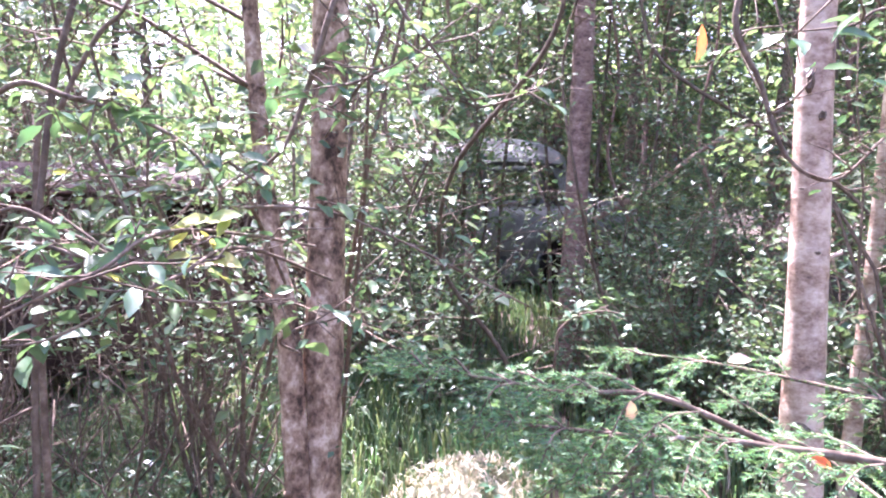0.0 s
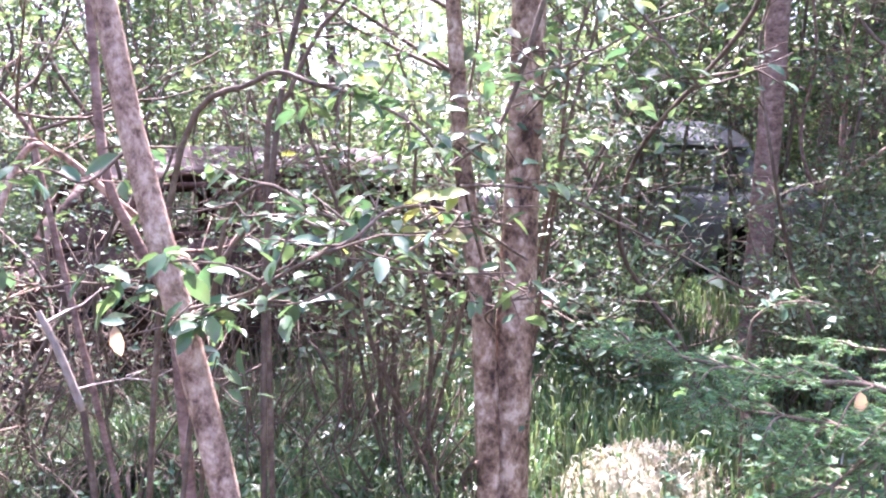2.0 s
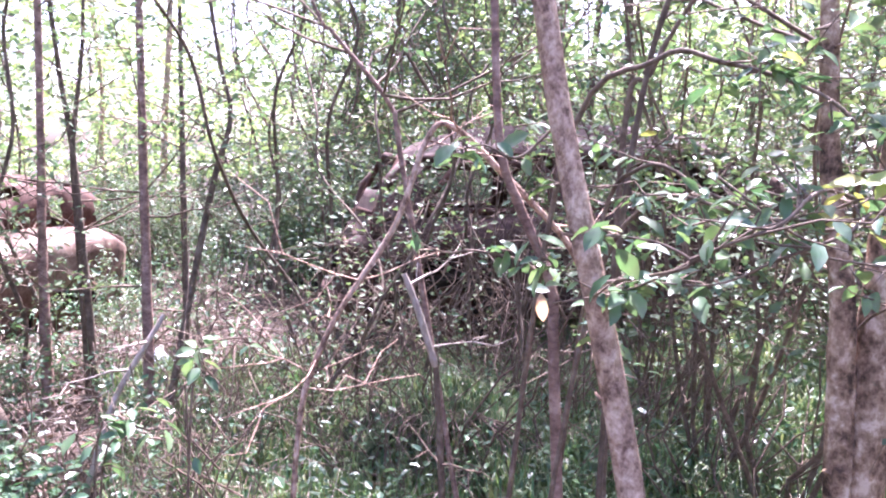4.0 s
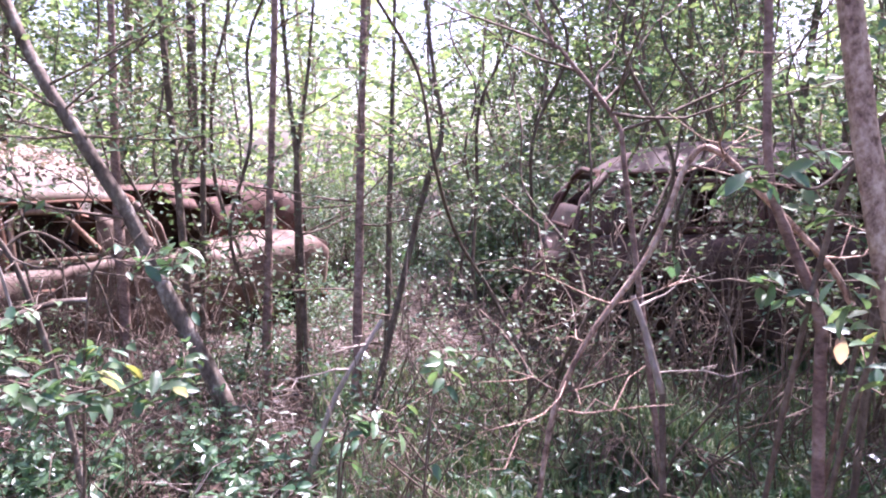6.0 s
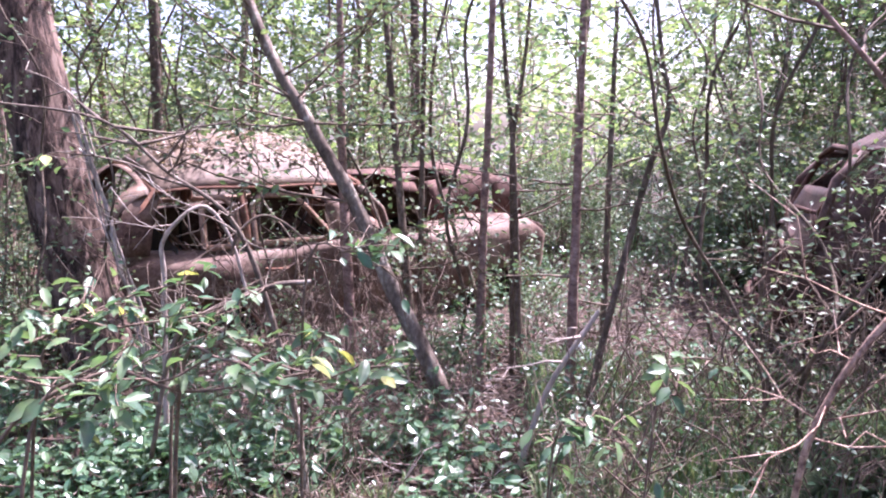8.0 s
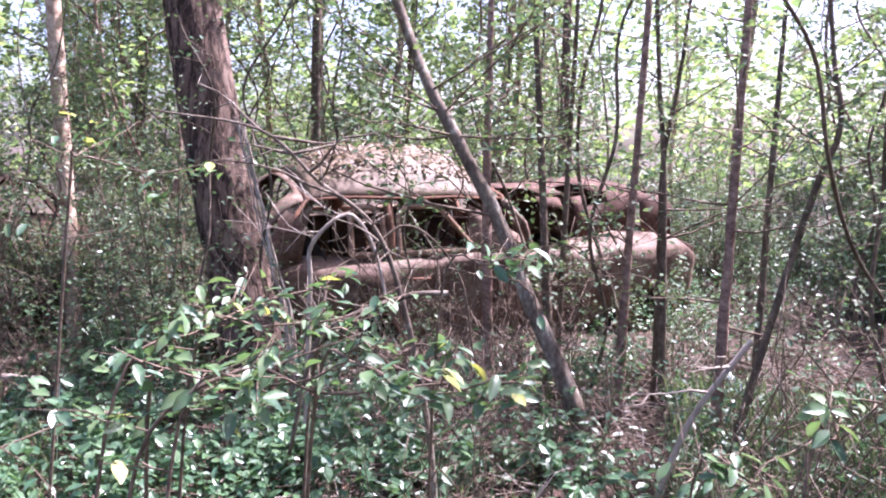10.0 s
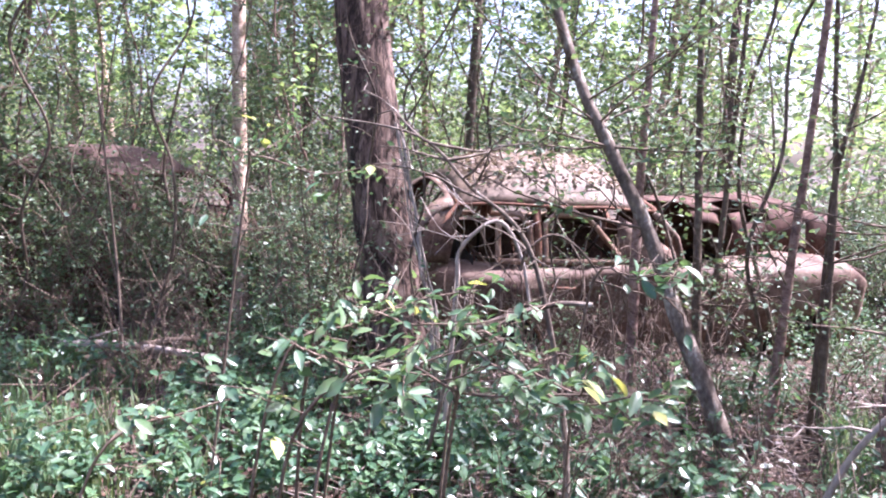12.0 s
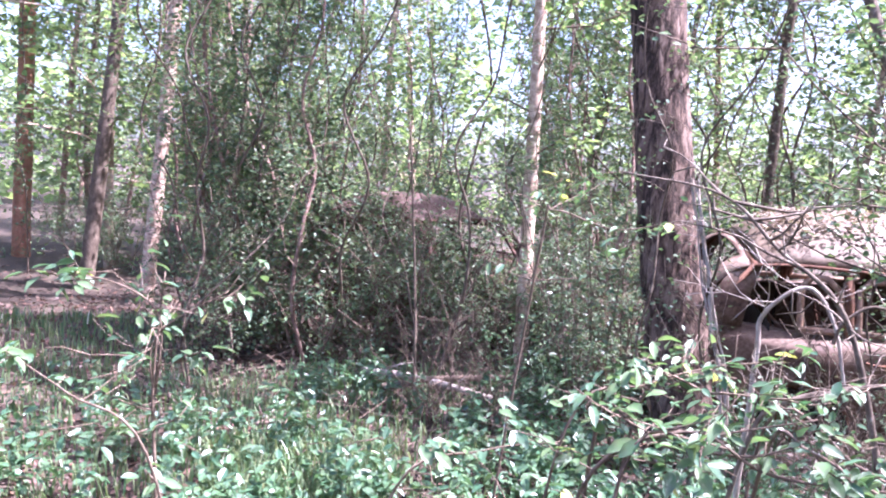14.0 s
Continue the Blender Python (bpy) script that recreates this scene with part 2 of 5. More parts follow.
def tube(geo, pts, r0, r1, sides=6, rough=0.0, rng=None, power=1.0):
    """A tapered limb along pts, with a closed tip."""
    p = np.asarray(pts, float)
    n = len(p)
    tang = np.gradient(p, axis=0)
    tang /= np.linalg.norm(tang, axis=1)[:, None] + 1e-9
    ref = np.array([0.31, 0.95, 0.05]) if abs(tang[:, 2]).mean() > 0.5 else np.array([0, 0, 1.0])
    a = np.cross(tang, ref)
    a /= np.linalg.norm(a, axis=1)[:, None] + 1e-9
    b = np.cross(tang, a)
    rad = r0 + (r1 - r0) * np.linspace(0, 1, n) ** power
    ang = np.linspace(0, 2 * math.pi, sides, endpoint=False)
    ring = np.cos(ang)[None, :, None] * a[:, None, :] + np.sin(ang)[None, :, None] * b[:, None, :]
    rr = np.repeat(rad[:, None], sides, 1)
    if rough and rng is not None:
        col = rng.normal(0, rough * 0.6, sides)
        rr = rr * (1 + col[None, :] + rng.normal(0, rough, (n, sides)))
    v = (p[:, None, :] + ring * rr[:, :, None]).reshape(-1, 3)
    i, j = np.meshgrid(np.arange(n - 1), np.arange(sides), indexing="ij")
    k = (j + 1) % sides
    quads = np.stack([i * sides + j, i * sides + k, (i + 1) * sides + k, (i + 1) * sides + j], -1).reshape(-1, 4)
    tip = [((n - 1) * sides + c, (n - 1) * sides + c + 1, (n - 1) * sides) for c in range(1, sides - 1)]
    geo.add(v, quads, tip)


FINE_V = np.array([(0, 0, 0), (.22, .20, .05), (.22, 0, -.01), (.22, -.20, .05), (.56, .28, .06), (.56, 0, -.03), (.56, -.28, .06), (.82, .17, .01), (.82, -.17, .01), (1, 0, -.10)])
FINE_T = np.array([(0, 2, 1), (0, 3, 2), (1, 2, 5), (1, 5, 4), (2, 3, 6), (2, 6, 5), (4, 5, 7), (5, 6, 8), (7, 5, 9), (5, 8, 9)])
FAR_V = np.array([(0, 0, 0), (.45, .33, .06), (1, 0, -.04), (.45, -.33, .06)])
FAR_T = np.array([(0, 2, 1), (0, 3, 2)])
MID_V = np.array([(0, 0, 0), (.34, .27, .06), (.74, .20, .03), (1, 0, -.06), (.46, -.29, .06)])
MID_T = np.array([(0, 3, 1), (1, 3, 2), (0, 4, 3)])


def leaf_frames(n, rng, tilt=0.6, droop=0.25, along=None):
    """Directions u, across v and normals w for n leaves, mostly lying flat, some turned."""
    a = rng.uniform(0, 2 * math.pi, n)
    u = np.stack([np.cos(a), np.sin(a), rng.normal(-droop, 0.35, n)], 1)
    if along is not None:
        u += along
    u /= np.linalg.norm(u, axis=1)[:, None]
    up = np.stack([rng.normal(0, tilt, n), rng.normal(0, tilt, n), np.ones(n)], 1)
    v = np.cross(up, u)
    v /= np.linalg.norm(v, axis=1)[:, None] + 1e-9
    return u, v, np.cross(u, v)


def leaves(geo, at, size, rng, fine=False, tilt=0.6, droop=0.25, along=None, slim=1.0):
    at = np.asarray(at, float).reshape(-1, 3)
    n = len(at)
    if not n:
        return
    u, v, w = leaf_frames(n, rng, tilt, droop, along)
    s = size * rng.uniform(0.6, 1.3, n)
    tv, tt = (MID_V, MID_T) if fine == "mid" else (FINE_V, FINE_T) if fine else (FAR_V, FAR_T)
    V = at[:, None, :] + s[:, None, None] * (tv[None, :, 0:1] * u[:, None, :] + slim * tv[None, :, 1:2] * v[:, None, :] + tv[None, :, 2:3] * w[:, None, :])
    T = (tt[None] + (np.arange(n) * len(tv))[:, None, None]).reshape(-1, 3)
    geo.add(V.reshape(-1, 3), None, T)


def blades(geo, at, height, rng, lean=0.5, width=0.006):
    """Grass blades: bent strips of two segments."""
    at = np.asarray(at, float).reshape(-1, 3)
    n = len(at)
    a = rng.uniform(0, 2 * math.pi, n)
    d = np.stack([np.cos(a), np.sin(a), np.zeros(n)], 1)
    s = np.stack([-np.sin(a), np.cos(a), np.zeros(n)], 1) * width
    h = height * rng.uniform(0.5, 1.3, n)
    l = rng.uniform(0.15, 1.0, n) * lean
    z = np.array([0, 0, 1.0])
    p1 = at + (d * (0.25 * l)[:, None] + z * 0.6) * h[:, None]
    p2 = at + (d * (0.8 * l)[:, None] + z * 0.95) * h[:, None]
    p3 = at + (d * (1.3 * l)[:, None] + z * (1.0 - 0.3 * l)[:, None]) * h[:, None]
    V = np.stack([at - s, at + s, p1 + s * .9, p1 - s * .9, p2 + s * .5, p2 - s * .5, p3], 1)
    base = (np.arange(n) * 7)[:, None, None]
    Q = (np.array([(0, 1, 2, 3), (3, 2, 4, 5)])[None] + base).reshape(-1, 4)
    T = (np.array([(5, 4, 6)])[None] + base).reshape(-1, 3)
    geo.add(V.reshape(-1, 3), Q, T)


def thing(name, label, category, at=(0, 0, 0), group="", kind=""):
    ob = new(name)
    ob.empty_display_size = 0.2
    ob.matrix_world = Matrix.Translation(at)
    return tagged(ob, label, category, group, kind)


def ground_z(x, y):
    """Height of the forest floor: gentle hummocks, a low bank along the wrecks."""
    v = Vector((x * 0.45, y * 0.45, 0.0))
    z = 0.14 * noise.noise(v) + 0.05 * noise.noise(v * 3.7) + 0.02 * noise.noise(v * 11.0)
    r = math.hypot(x + 0.4, y)
    rise = 0.10 * min(1.0, max(0.0, (r - 1.5) / 3.0))
    bank = 0.45 * min(1.0, max(0.0, (y - 3.6) / 4.0)) * min(1.0, max(0.0, (x + 2.6) / 2.0))
    return z + rise + bank


# ---- ground ----
def build_ground():
    k = np.linspace(-1, 1, 221)
    axis = np.sign(k) * (np.abs(k) * 9 + np.abs(k) ** 7 * 500)
    n = len(axis)
    V = np.zeros((n, n, 3))
    for i, x in enumerate(axis):
        for j, y in enumerate(axis):
            V[i, j] = (x - 3, y + 1.5, ground_z(x - 3, y + 1.5) if abs(x) + abs(y) < 80 else 0.0)
    i, j = np.meshgrid(np.arange(n - 1), np.arange(n - 1), indexing="ij")
    q = np.stack([i * n + j, (i + 1) * n + j, (i + 1) * n + j + 1, i * n + j + 1], -1).reshape(-1, 4)
    g = Geo()
    g.add(V.reshape(-1, 3), q)
    tagged(piece("ground", g, SOIL, smooth=True), "dark forest soil with moss and leaf litter", "ground", kind="structure")


build_ground()


def polar(bearing, dist):
    """Plan point at a bearing (degrees left of +y) and distance from the middle of the camera's way."""
    a = np.radians(bearing)
    return np.stack([-0.35 - np.sin(a) * dist, -0.05 + np.cos(a) * dist], -1)


# ---- trees ----
def limb_set(stem_pts, rng, count, lo, hi, length, up, twigs, r):
    """Branches off a stem line: lists of limb lines (points, start radius)."""
    out = []
    n = len(stem_pts)
    for _ in range(count):
        f = rng.uniform(lo, hi)
        p = stem_pts[min(n - 1, int(f * (n - 1)))]
        a = rng.uniform(0, 2 * math.pi)
        L = length * rng.uniform(0.5, 1.2) * (1.15 - 0.6 * (f - lo) / max(0.05, hi - lo))
        d = np.array([math.cos(a), math.sin(a), rng.normal(up, 0.25)])
        d /= np.linalg.norm(d)
        pts = [p]
        for s in range(4):
            d = d + rng.normal(0, 0.16, 3) + np.array([0, 0, 0.03])
            d /= np.linalg.norm(d)
            pts.append(pts[-1] + d * L / 4)
        out.append((np.array(pts), r * (1 - 0.6 * f)))
        for _ in range(twigs):
            q = pts[rng.integers(1, 4)]
            e = d + rng.normal(0, 0.6, 3)
            e /= np.linalg.norm(e)
            l2 = L * rng.uniform(0.3, 0.6)
            out.append((np.array([q, q + e * l2 * 0.5 + rng.normal(0, 0.02, 3), q + e * l2 + rng.normal(0, 0.03, 3)]), r * 0.45))
    return out


def along_limbs(limbs, n, rng, spread):
    """n points scattered along the limbs, weighted to their outer halves."""
    pick = rng.integers(0, len(limbs), n)
    f = rng.uniform(0.2, 1.0, n)
    out = np.zeros((n, 3))
    for i in range(n):
        p = limbs[pick[i]][0]
        x = f[i] * (len(p) - 1)
        k = min(len(p) - 2, int(x))
        out[i] = p[k] + (p[k + 1] - p[k]) * (x - k)
    return out + rng.normal(0, spread, (n, 3))


def make_tree(name, label, category, line, r0, r1, bark, rng, limbs=12, lo=0.3, hi=0.98, length=0.9, up=0.35, twigs=2, nleaf=900,
              leaf=0.055, leafmat=None, group="", sides=8, rough=0.05, limb_r=0.012, spread=0.05, fine=False, limb_mat=None, tilt=0.6, knots=0, single=False, dense=7):
    """A tree along a stem line in world metres: trunk, branches and foliage as parts."""
    base = np.asarray(line[0], float)
    pts = smooth_line(np.asarray(line, float) - base, dense)
    root = thing(name, label, category, tuple(base), group)
    g = Geo()
    tube(g, pts, r0, r1, sides, rough, rng)
    for _ in range(knots):
        k = rng.integers(2, len(pts) - 2)
        a = rng.uniform(0, 6.28)
        d = np.array([math.cos(a), math.sin(a), 0.25])
        r = r0 + (r1 - r0) * k / len(pts)
        tube(g, [pts[k] + d * r * 0.6, pts[k] + d * r * 1.2, pts[k] + d * (r * 1.2 + rng.uniform(0.01, 0.05))], r * 0.22, r * 0.12, 6)
    piece("trunk", g, bark, root, smooth=True)
    if limbs:
        ls = limb_set(pts, rng, limbs, lo, hi, length, up, twigs, limb_r)
        step = 1 + twigs
        groups = [ls[i:i + step] for i in range(0, len(ls), step)] if single else [ls]
        for group_limbs in groups:
            g = Geo()
            for p, r in group_limbs:
                tube(g, p, max(r, 0.0025), max(r * 0.35, 0.0015), 4 if single else 3)
            ob = piece("branch" if single else "branchwork", g, limb_mat or bark, root, smooth=True)
            if not single:
                ob["kind"] = "stuff"
        if nleaf:
            g = Geo()
            leaves(g, along_limbs(ls, nleaf, rng, spread), leaf, rng, fine, tilt)
            piece("crown", g, leafmat or LEAF, root)["kind"] = "stuff"
    return root


def stem_line(rng, height, lean=0.1, wob=0.05, n=7):
    a = rng.uniform(0, 2 * math.pi)
    d = np.array([math.cos(a), math.sin(a), 0]) * lean
    pts = [np.zeros(3)]
    drift = np.zeros(3)
    for i in range(1, n):
        drift = drift + np.array([rng.normal(0, wob), rng.normal(0, wob), 0])
        pts.append(np.array([0, 0, height * i / (n - 1)]) + d * height * i / (n - 1) + drift)
    return np.array(pts)


def extend(line, low=0.0, high=7.0):
    """Carries a measured stretch of trunk down into the ground and up to a height."""
    p = [np.asarray(q, float) for q in line]
    d = p[1] - p[0]
    gz = ground_z(p[0][0], p[0][1]) - 0.08
    if p[0][2] > gz + 0.15:
        k = (p[0][2] - gz) / max(d[2], 0.05)
        foot = p[0] - d * k * 0.8
        foot[2] = gz
        p.insert(0, foot)
    e = p[-1] - p[-2]
    h = (high - p[-1][2])
    slope = e / max(e[2], 0.1)
    slope[:2] *= 0.7
    p.append(p[-1] + slope * h * 0.5)
    p.append(p[-1] + slope * np.array([0.7, 0.7, 1.0]) * h * 0.5)
    return p


# the single trees that stand along the way, and alders added for shade
def named_trees():
    R = np.random.default_rng(3)
    old = dict(category="tree", rng=R, single=True, limb_mat=TWIG)
    make_tree("birch_tree", "old birch with flaking brown and white bark", line=extend([(-0.44, 2.19, 0.67), (-0.40, 2.32, 2.06)], high=9), r0=0.072, r1=0.03, bark=BIRCH_OLD,
              sides=26, dense=22, rough=0.035, limbs=36, lo=0.62, length=1.6, nleaf=4600, leaf=0.046, fine=True, knots=5, **old)
    make_tree("birch_tree", "slim second birch stem leaning against the old birch", line=extend([(-0.49, 2.14, 0.69), (-0.52, 2.18, 1.19), (-0.56, 2.20, 1.39), (-0.62, 2.26, 2.03)], high=7), r0=0.042, r1=0.015,
              bark=BIRCH_OLD, sides=14, rough=0.06, limbs=16, lo=0.66, length=1.1, nleaf=1900, leaf=0.044, fine=True, knots=3, **old)
    make_tree("alder_tree", "straight young tree with smooth ringed brown bark", line=extend([(0.60, 5.02, 0.25), (0.73, 5.26, 2.73)], high=8), r0=0.085, r1=0.03, bark=BROWN,
              sides=16, rough=0.03, limbs=14, lo=0.66, length=0.9, nleaf=900, leaf=0.05, fine="mid", knots=4, **old)
    young = make_tree("birch_tree", "young birch with pinkish-white peeling bark", line=extend([(0.80, 1.87, 0.87), (0.85, 1.98, 1.99)], high=8), r0=0.060, r1=0.022, bark=BIRCH,
              sides=18, rough=0.025, limbs=22, lo=0.66, length=1.2, nleaf=1900, leaf=0.045, fine=True, knots=5, **old)
    toward = np.array([-0.39, -0.92, 0.0])
    aside = np.array([0.92, -0.39, 0.0])
    for z, off, r, tall in ((0.985, 0.0, 0.024, 0.9), (1.80, -0.012, 0.013, 2.2), (1.72, 0.018, 0.009, 1.6), (1.40, 0.02, 0.008, 0.5), (1.55, -0.02, 0.007, 0.5)):
        c = np.array([0.80 + 0.045 * (z - 0.87), 1.87 + 0.098 * (z - 0.87), z]) - np.array(young.matrix_world.translation)
        g = Geo()
        ring = [np.array((math.cos(a), math.sin(a))) * R.uniform(0.75, 1.2) for a in np.linspace(0, 2 * math.pi, 11)[:-1]]
        rim = [c + toward * 0.046 + aside * (off + q[0] * r) + (0, 0, q[1] * r * tall) for q in ring]
        bump = [c + toward * 0.062 + aside * (off + q[0] * r * 0.6) + (0, 0, q[1] * r * tall * 0.6) for q in ring]
        g.add(rim + bump + [c + toward * 0.058 + aside * off], [(k, (k + 1) % 10, 10 + (k + 1) % 10, 10 + k) for k in range(10)], [(10 + k, 10 + (k + 1) % 10, 20) for k in range(10)])
        piece("knot", g, GREY, young, "dark bark knot")
    make_tree("birch_tree", "thin leaning birch behind the spruce branches", line=extend([(1.53, 3.10, 0.66), (1.64, 3.19, 1.54)], high=6), r0=0.042, r1=0.015, bark=BIRCH,
              sides=12, rough=0.04, limbs=12, lo=0.55, length=1.0, nleaf=900, leaf=0.05, fine="mid", **old)
    make_tree("alder_sapling", "slender leaning sapling with pale brown bark and a torn branch scar", line=extend([(-0.66, 1.01, 1.02), (-0.84, 1.02, 1.77)], high=4.6), r0=0.027, r1=0.010, bark=TAN,
              sides=14, rough=0.05, limbs=10, lo=0.68, length=0.8, nleaf=700, leaf=0.042, fine=True, knots=6, **old)
    make_tree("alder_sapling", "crooked dark sapling stem with a bend", line=extend([(-0.95, 1.31, 1.08), (-0.97, 1.32, 1.28), (-1.03, 1.29, 1.44), (-1.07, 1.27, 1.57), (-1.11, 1.30, 1.89)], high=4.2), r0=0.014, r1=0.007, bark=BROWN,
              sides=10, rough=0.05, limbs=8, lo=0.78, length=0.6, nleaf=500, leaf=0.04, fine=True, **old)
    make_tree("willow_tree", "leaning grey willow trunk with lichen patches", line=extend([(-4.04, 1.46, 0.39), (-4.18, 1.30, 0.80), (-4.32, 1.16, 1.22), (-4.48, 0.97, 1.64), (-4.69, 0.73, 2.24)], high=6), r0=0.052, r1=0.02, bark=LICHEN,
              sides=14, rough=0.06, limbs=16, lo=0.4, length=1.2, nleaf=1500, leaf=0.05, fine="mid", **old)
    for line, r in (([(-4.84, 1.29, 0.69), (-4.94, 1.30, 1.30), (-5.09, 1.35, 2.33)], .038), ([(-4.85, 1.69, 0.57), (-4.93, 1.69, 1.00), (-5.13, 1.68, 2.15)], .034),
                    ([(-5.13, 1.92, 1.54), (-5.24, 1.99, 2.36)], .022), ([(-4.29, 1.92, 0.53), (-4.36, 1.97, 1.05), (-4.51, 2.10, 2.30)], .032),
                    ([(-4.44, 2.24, 0.96), (-4.53, 2.26, 1.54), (-4.63, 2.25, 2.13)], .024), ([(-4.50, 2.25, 1.0), (-4.53, 2.26, 1.51), (-4.56, 2.35, 1.99), (-4.60, 2.41, 2.33)], .02),
                    ([(-3.73, 2.17, 0.50), (-3.83, 2.25, 1.31), (-3.94, 2.34, 2.23)], .032), ([(-4.44, 2.94, 1.54), (-4.54, 3.03, 2.36)], .022),
                    ([(-3.52, 2.43, 1.29), (-3.52, 2.58, 1.72), (-3.60, 2.56, 2.14)], .02), ([(-1.90, 2.00, 1.49), (-1.95, 1.99, 1.71), (-2.10, 1.87, 1.95), (-2.18, 1.81, 2.12)], .011)):
        make_tree("alder_sapling", "thin dark alder sapling in front of the wrecks", line=extend(line, high=R.uniform(4.5, 6)), r0=r, r1=r * 0.3, bark=GREY if R.random() < .6 else BROWN,
                  sides=9, rough=0.06, limbs=16, lo=0.22, length=0.7, nleaf=420, leaf=0.042, fine="mid", limb_r=0.008, group="saplings before the wrecks", **old)
    make_tree("pine_tree", "big pine with furrowed reddish-brown bark", line=extend([(-4.95, -0.12, 0.41), (-5.27, -0.42, 2.39)], high=11), r0=0.195, r1=0.13, bark=PINE,
              sides=44, dense=22, rough=0.035, limbs=18, lo=0.5, length=2.2, nleaf=2500, leaf=0.09, leafmat=LEAF_FAR, limb_r=0.03, **old)
    make_tree("aspen_tree", "slim pale aspen trunk lit along one edge", line=extend([(-6.27, -1.35, 0.47), (-6.58, -1.45, 2.55)], high=8), r0=0.066, r1=0.035, bark=BIRCH,
              sides=14, rough=0.03, limbs=18, lo=0.4, length=1.5, nleaf=2200, leaf=0.08, leafmat=LEAF_FAR, **old)
    make_tree("birch_tree", "leaning white birch beside the forest path", line=extend([(-7.02, -5.58, 0.39), (-7.30, -5.56, 3.29)], high=9), r0=0.09, r1=0.04, bark=BIRCH,
              sides=14, rough=0.03, limbs=20, lo=0.42, length=1.6, nleaf=2400, leaf=0.08, leafmat=LEAF_FAR, **old)
    make_tree("spruce_tree", "dark slim trunk beside the forest path", line=extend([(-7.19, -6.58, 0.05), (-7.53, -6.50, 3.35)], high=9), r0=0.085, r1=0.04, bark=GREY,
              sides=12, rough=0.04, limbs=16, lo=0.45, length=1.4, nleaf=1800, leaf=0.08, leafmat=LEAF_FAR, **old)
    make_tree("pine_tree", "sunlit pine with orange-red bark far along the path", line=extend([(-8.94, -9.43, 0.39), (-9.19, -9.64, 3.78)], high=11), r0=0.13, r1=0.09, bark=RED,
              sides=14, rough=0.04, limbs=14, lo=0.5, length=1.6, nleaf=1800, leaf=0.09, leafmat=LEAF_FAR, **old)

    # added shade trees: high crowns set sunward to keep sun off the wrecks
    for x, y, lx, ly, r in ((-8.9, 3.5, 0.2, -0.1, .07), (-4.3, 8.2, -0.3, 0.1, .06), (1.3, 7.0, 0.5, 0, .05), (-2.9, 6.8, -0.2, -0.2, .06), (-3.7, 7.4, 0.3, 0.2, .045), (-9.3, 0.6, 0.1, 0.1, .07)):
        z = ground_z(x, y) - 0.05
        make_tree("alder_tree", "tall thin alder added so that its crown shades the wrecks", line=[(x, y, z), (x + lx * .3, y + ly * .3, z + 2.5), (x + lx, y + ly, z + 5.5), (x + lx * 1.4, y + ly, z + 8.5)], r0=r, r1=.02, bark=GREY,
                  sides=12, rough=0.04, limbs=34, lo=0.42, length=1.7, nleaf=3000, leaf=0.085, group="canopy alders", **old)

    for bearing, dist, lean in ((-4.6, 6.0, 0.2), (-8.6, 6.3, -0.1), (-11.6, 5.9, 0.15)):
        x, y = polar(bearing, dist)
        z = ground_z(x, y) - 0.05
        make_tree("alder_sapling", "slim alder sapling spreading over the grey car", line=[(x, y, z), (x + lean * 0.3, y, z + 1.2), (x + lean, y + 0.1, z + 2.4), (x + lean, y, z + 3.6), (x + lean * 1.5, y, z + 4.8)], r0=0.016, r1=0.006, bark=GREY,
                  sides=8, rough=0.05, limbs=30, lo=0.36, length=0.75, nleaf=2000, leaf=0.045, fine="mid", limb_r=0.006, up=0.1, group="saplings by the grey car", **old)


named_trees()


# ---- wrecked cars ----
def shell(V, nu, nv, keep=None, thick=0.008):
    """A sheet-metal bmesh from a grid of points, faces kept where keep(i, j) says so."""
    bm = bmesh.new()
    vs = [bm.verts.new(p) for p in np.asarray(V, float).reshape(-1, 3)]
    for i in range(nu - 1):
        for j in range(nv - 1):
            if keep is None or keep(i, j):
                bm.faces.new((vs[i * nv + j], vs[(i + 1) * nv + j], vs[(i + 1) * nv + j + 1], vs[i * nv + j + 1]))
    bmesh.ops.delete(bm, geom=[v for v in bm.verts if not v.link_faces], context="VERTS")
    bmesh.ops.recalc_face_normals(bm, faces=bm.faces)
    bmesh.ops.solidify(bm, geom=bm.faces[:], thickness=thick)
    return bm


def bars(lines, r, sides=6):
    g = Geo()
    for p in lines:
        tube(g, p, r, r, sides)
    return g


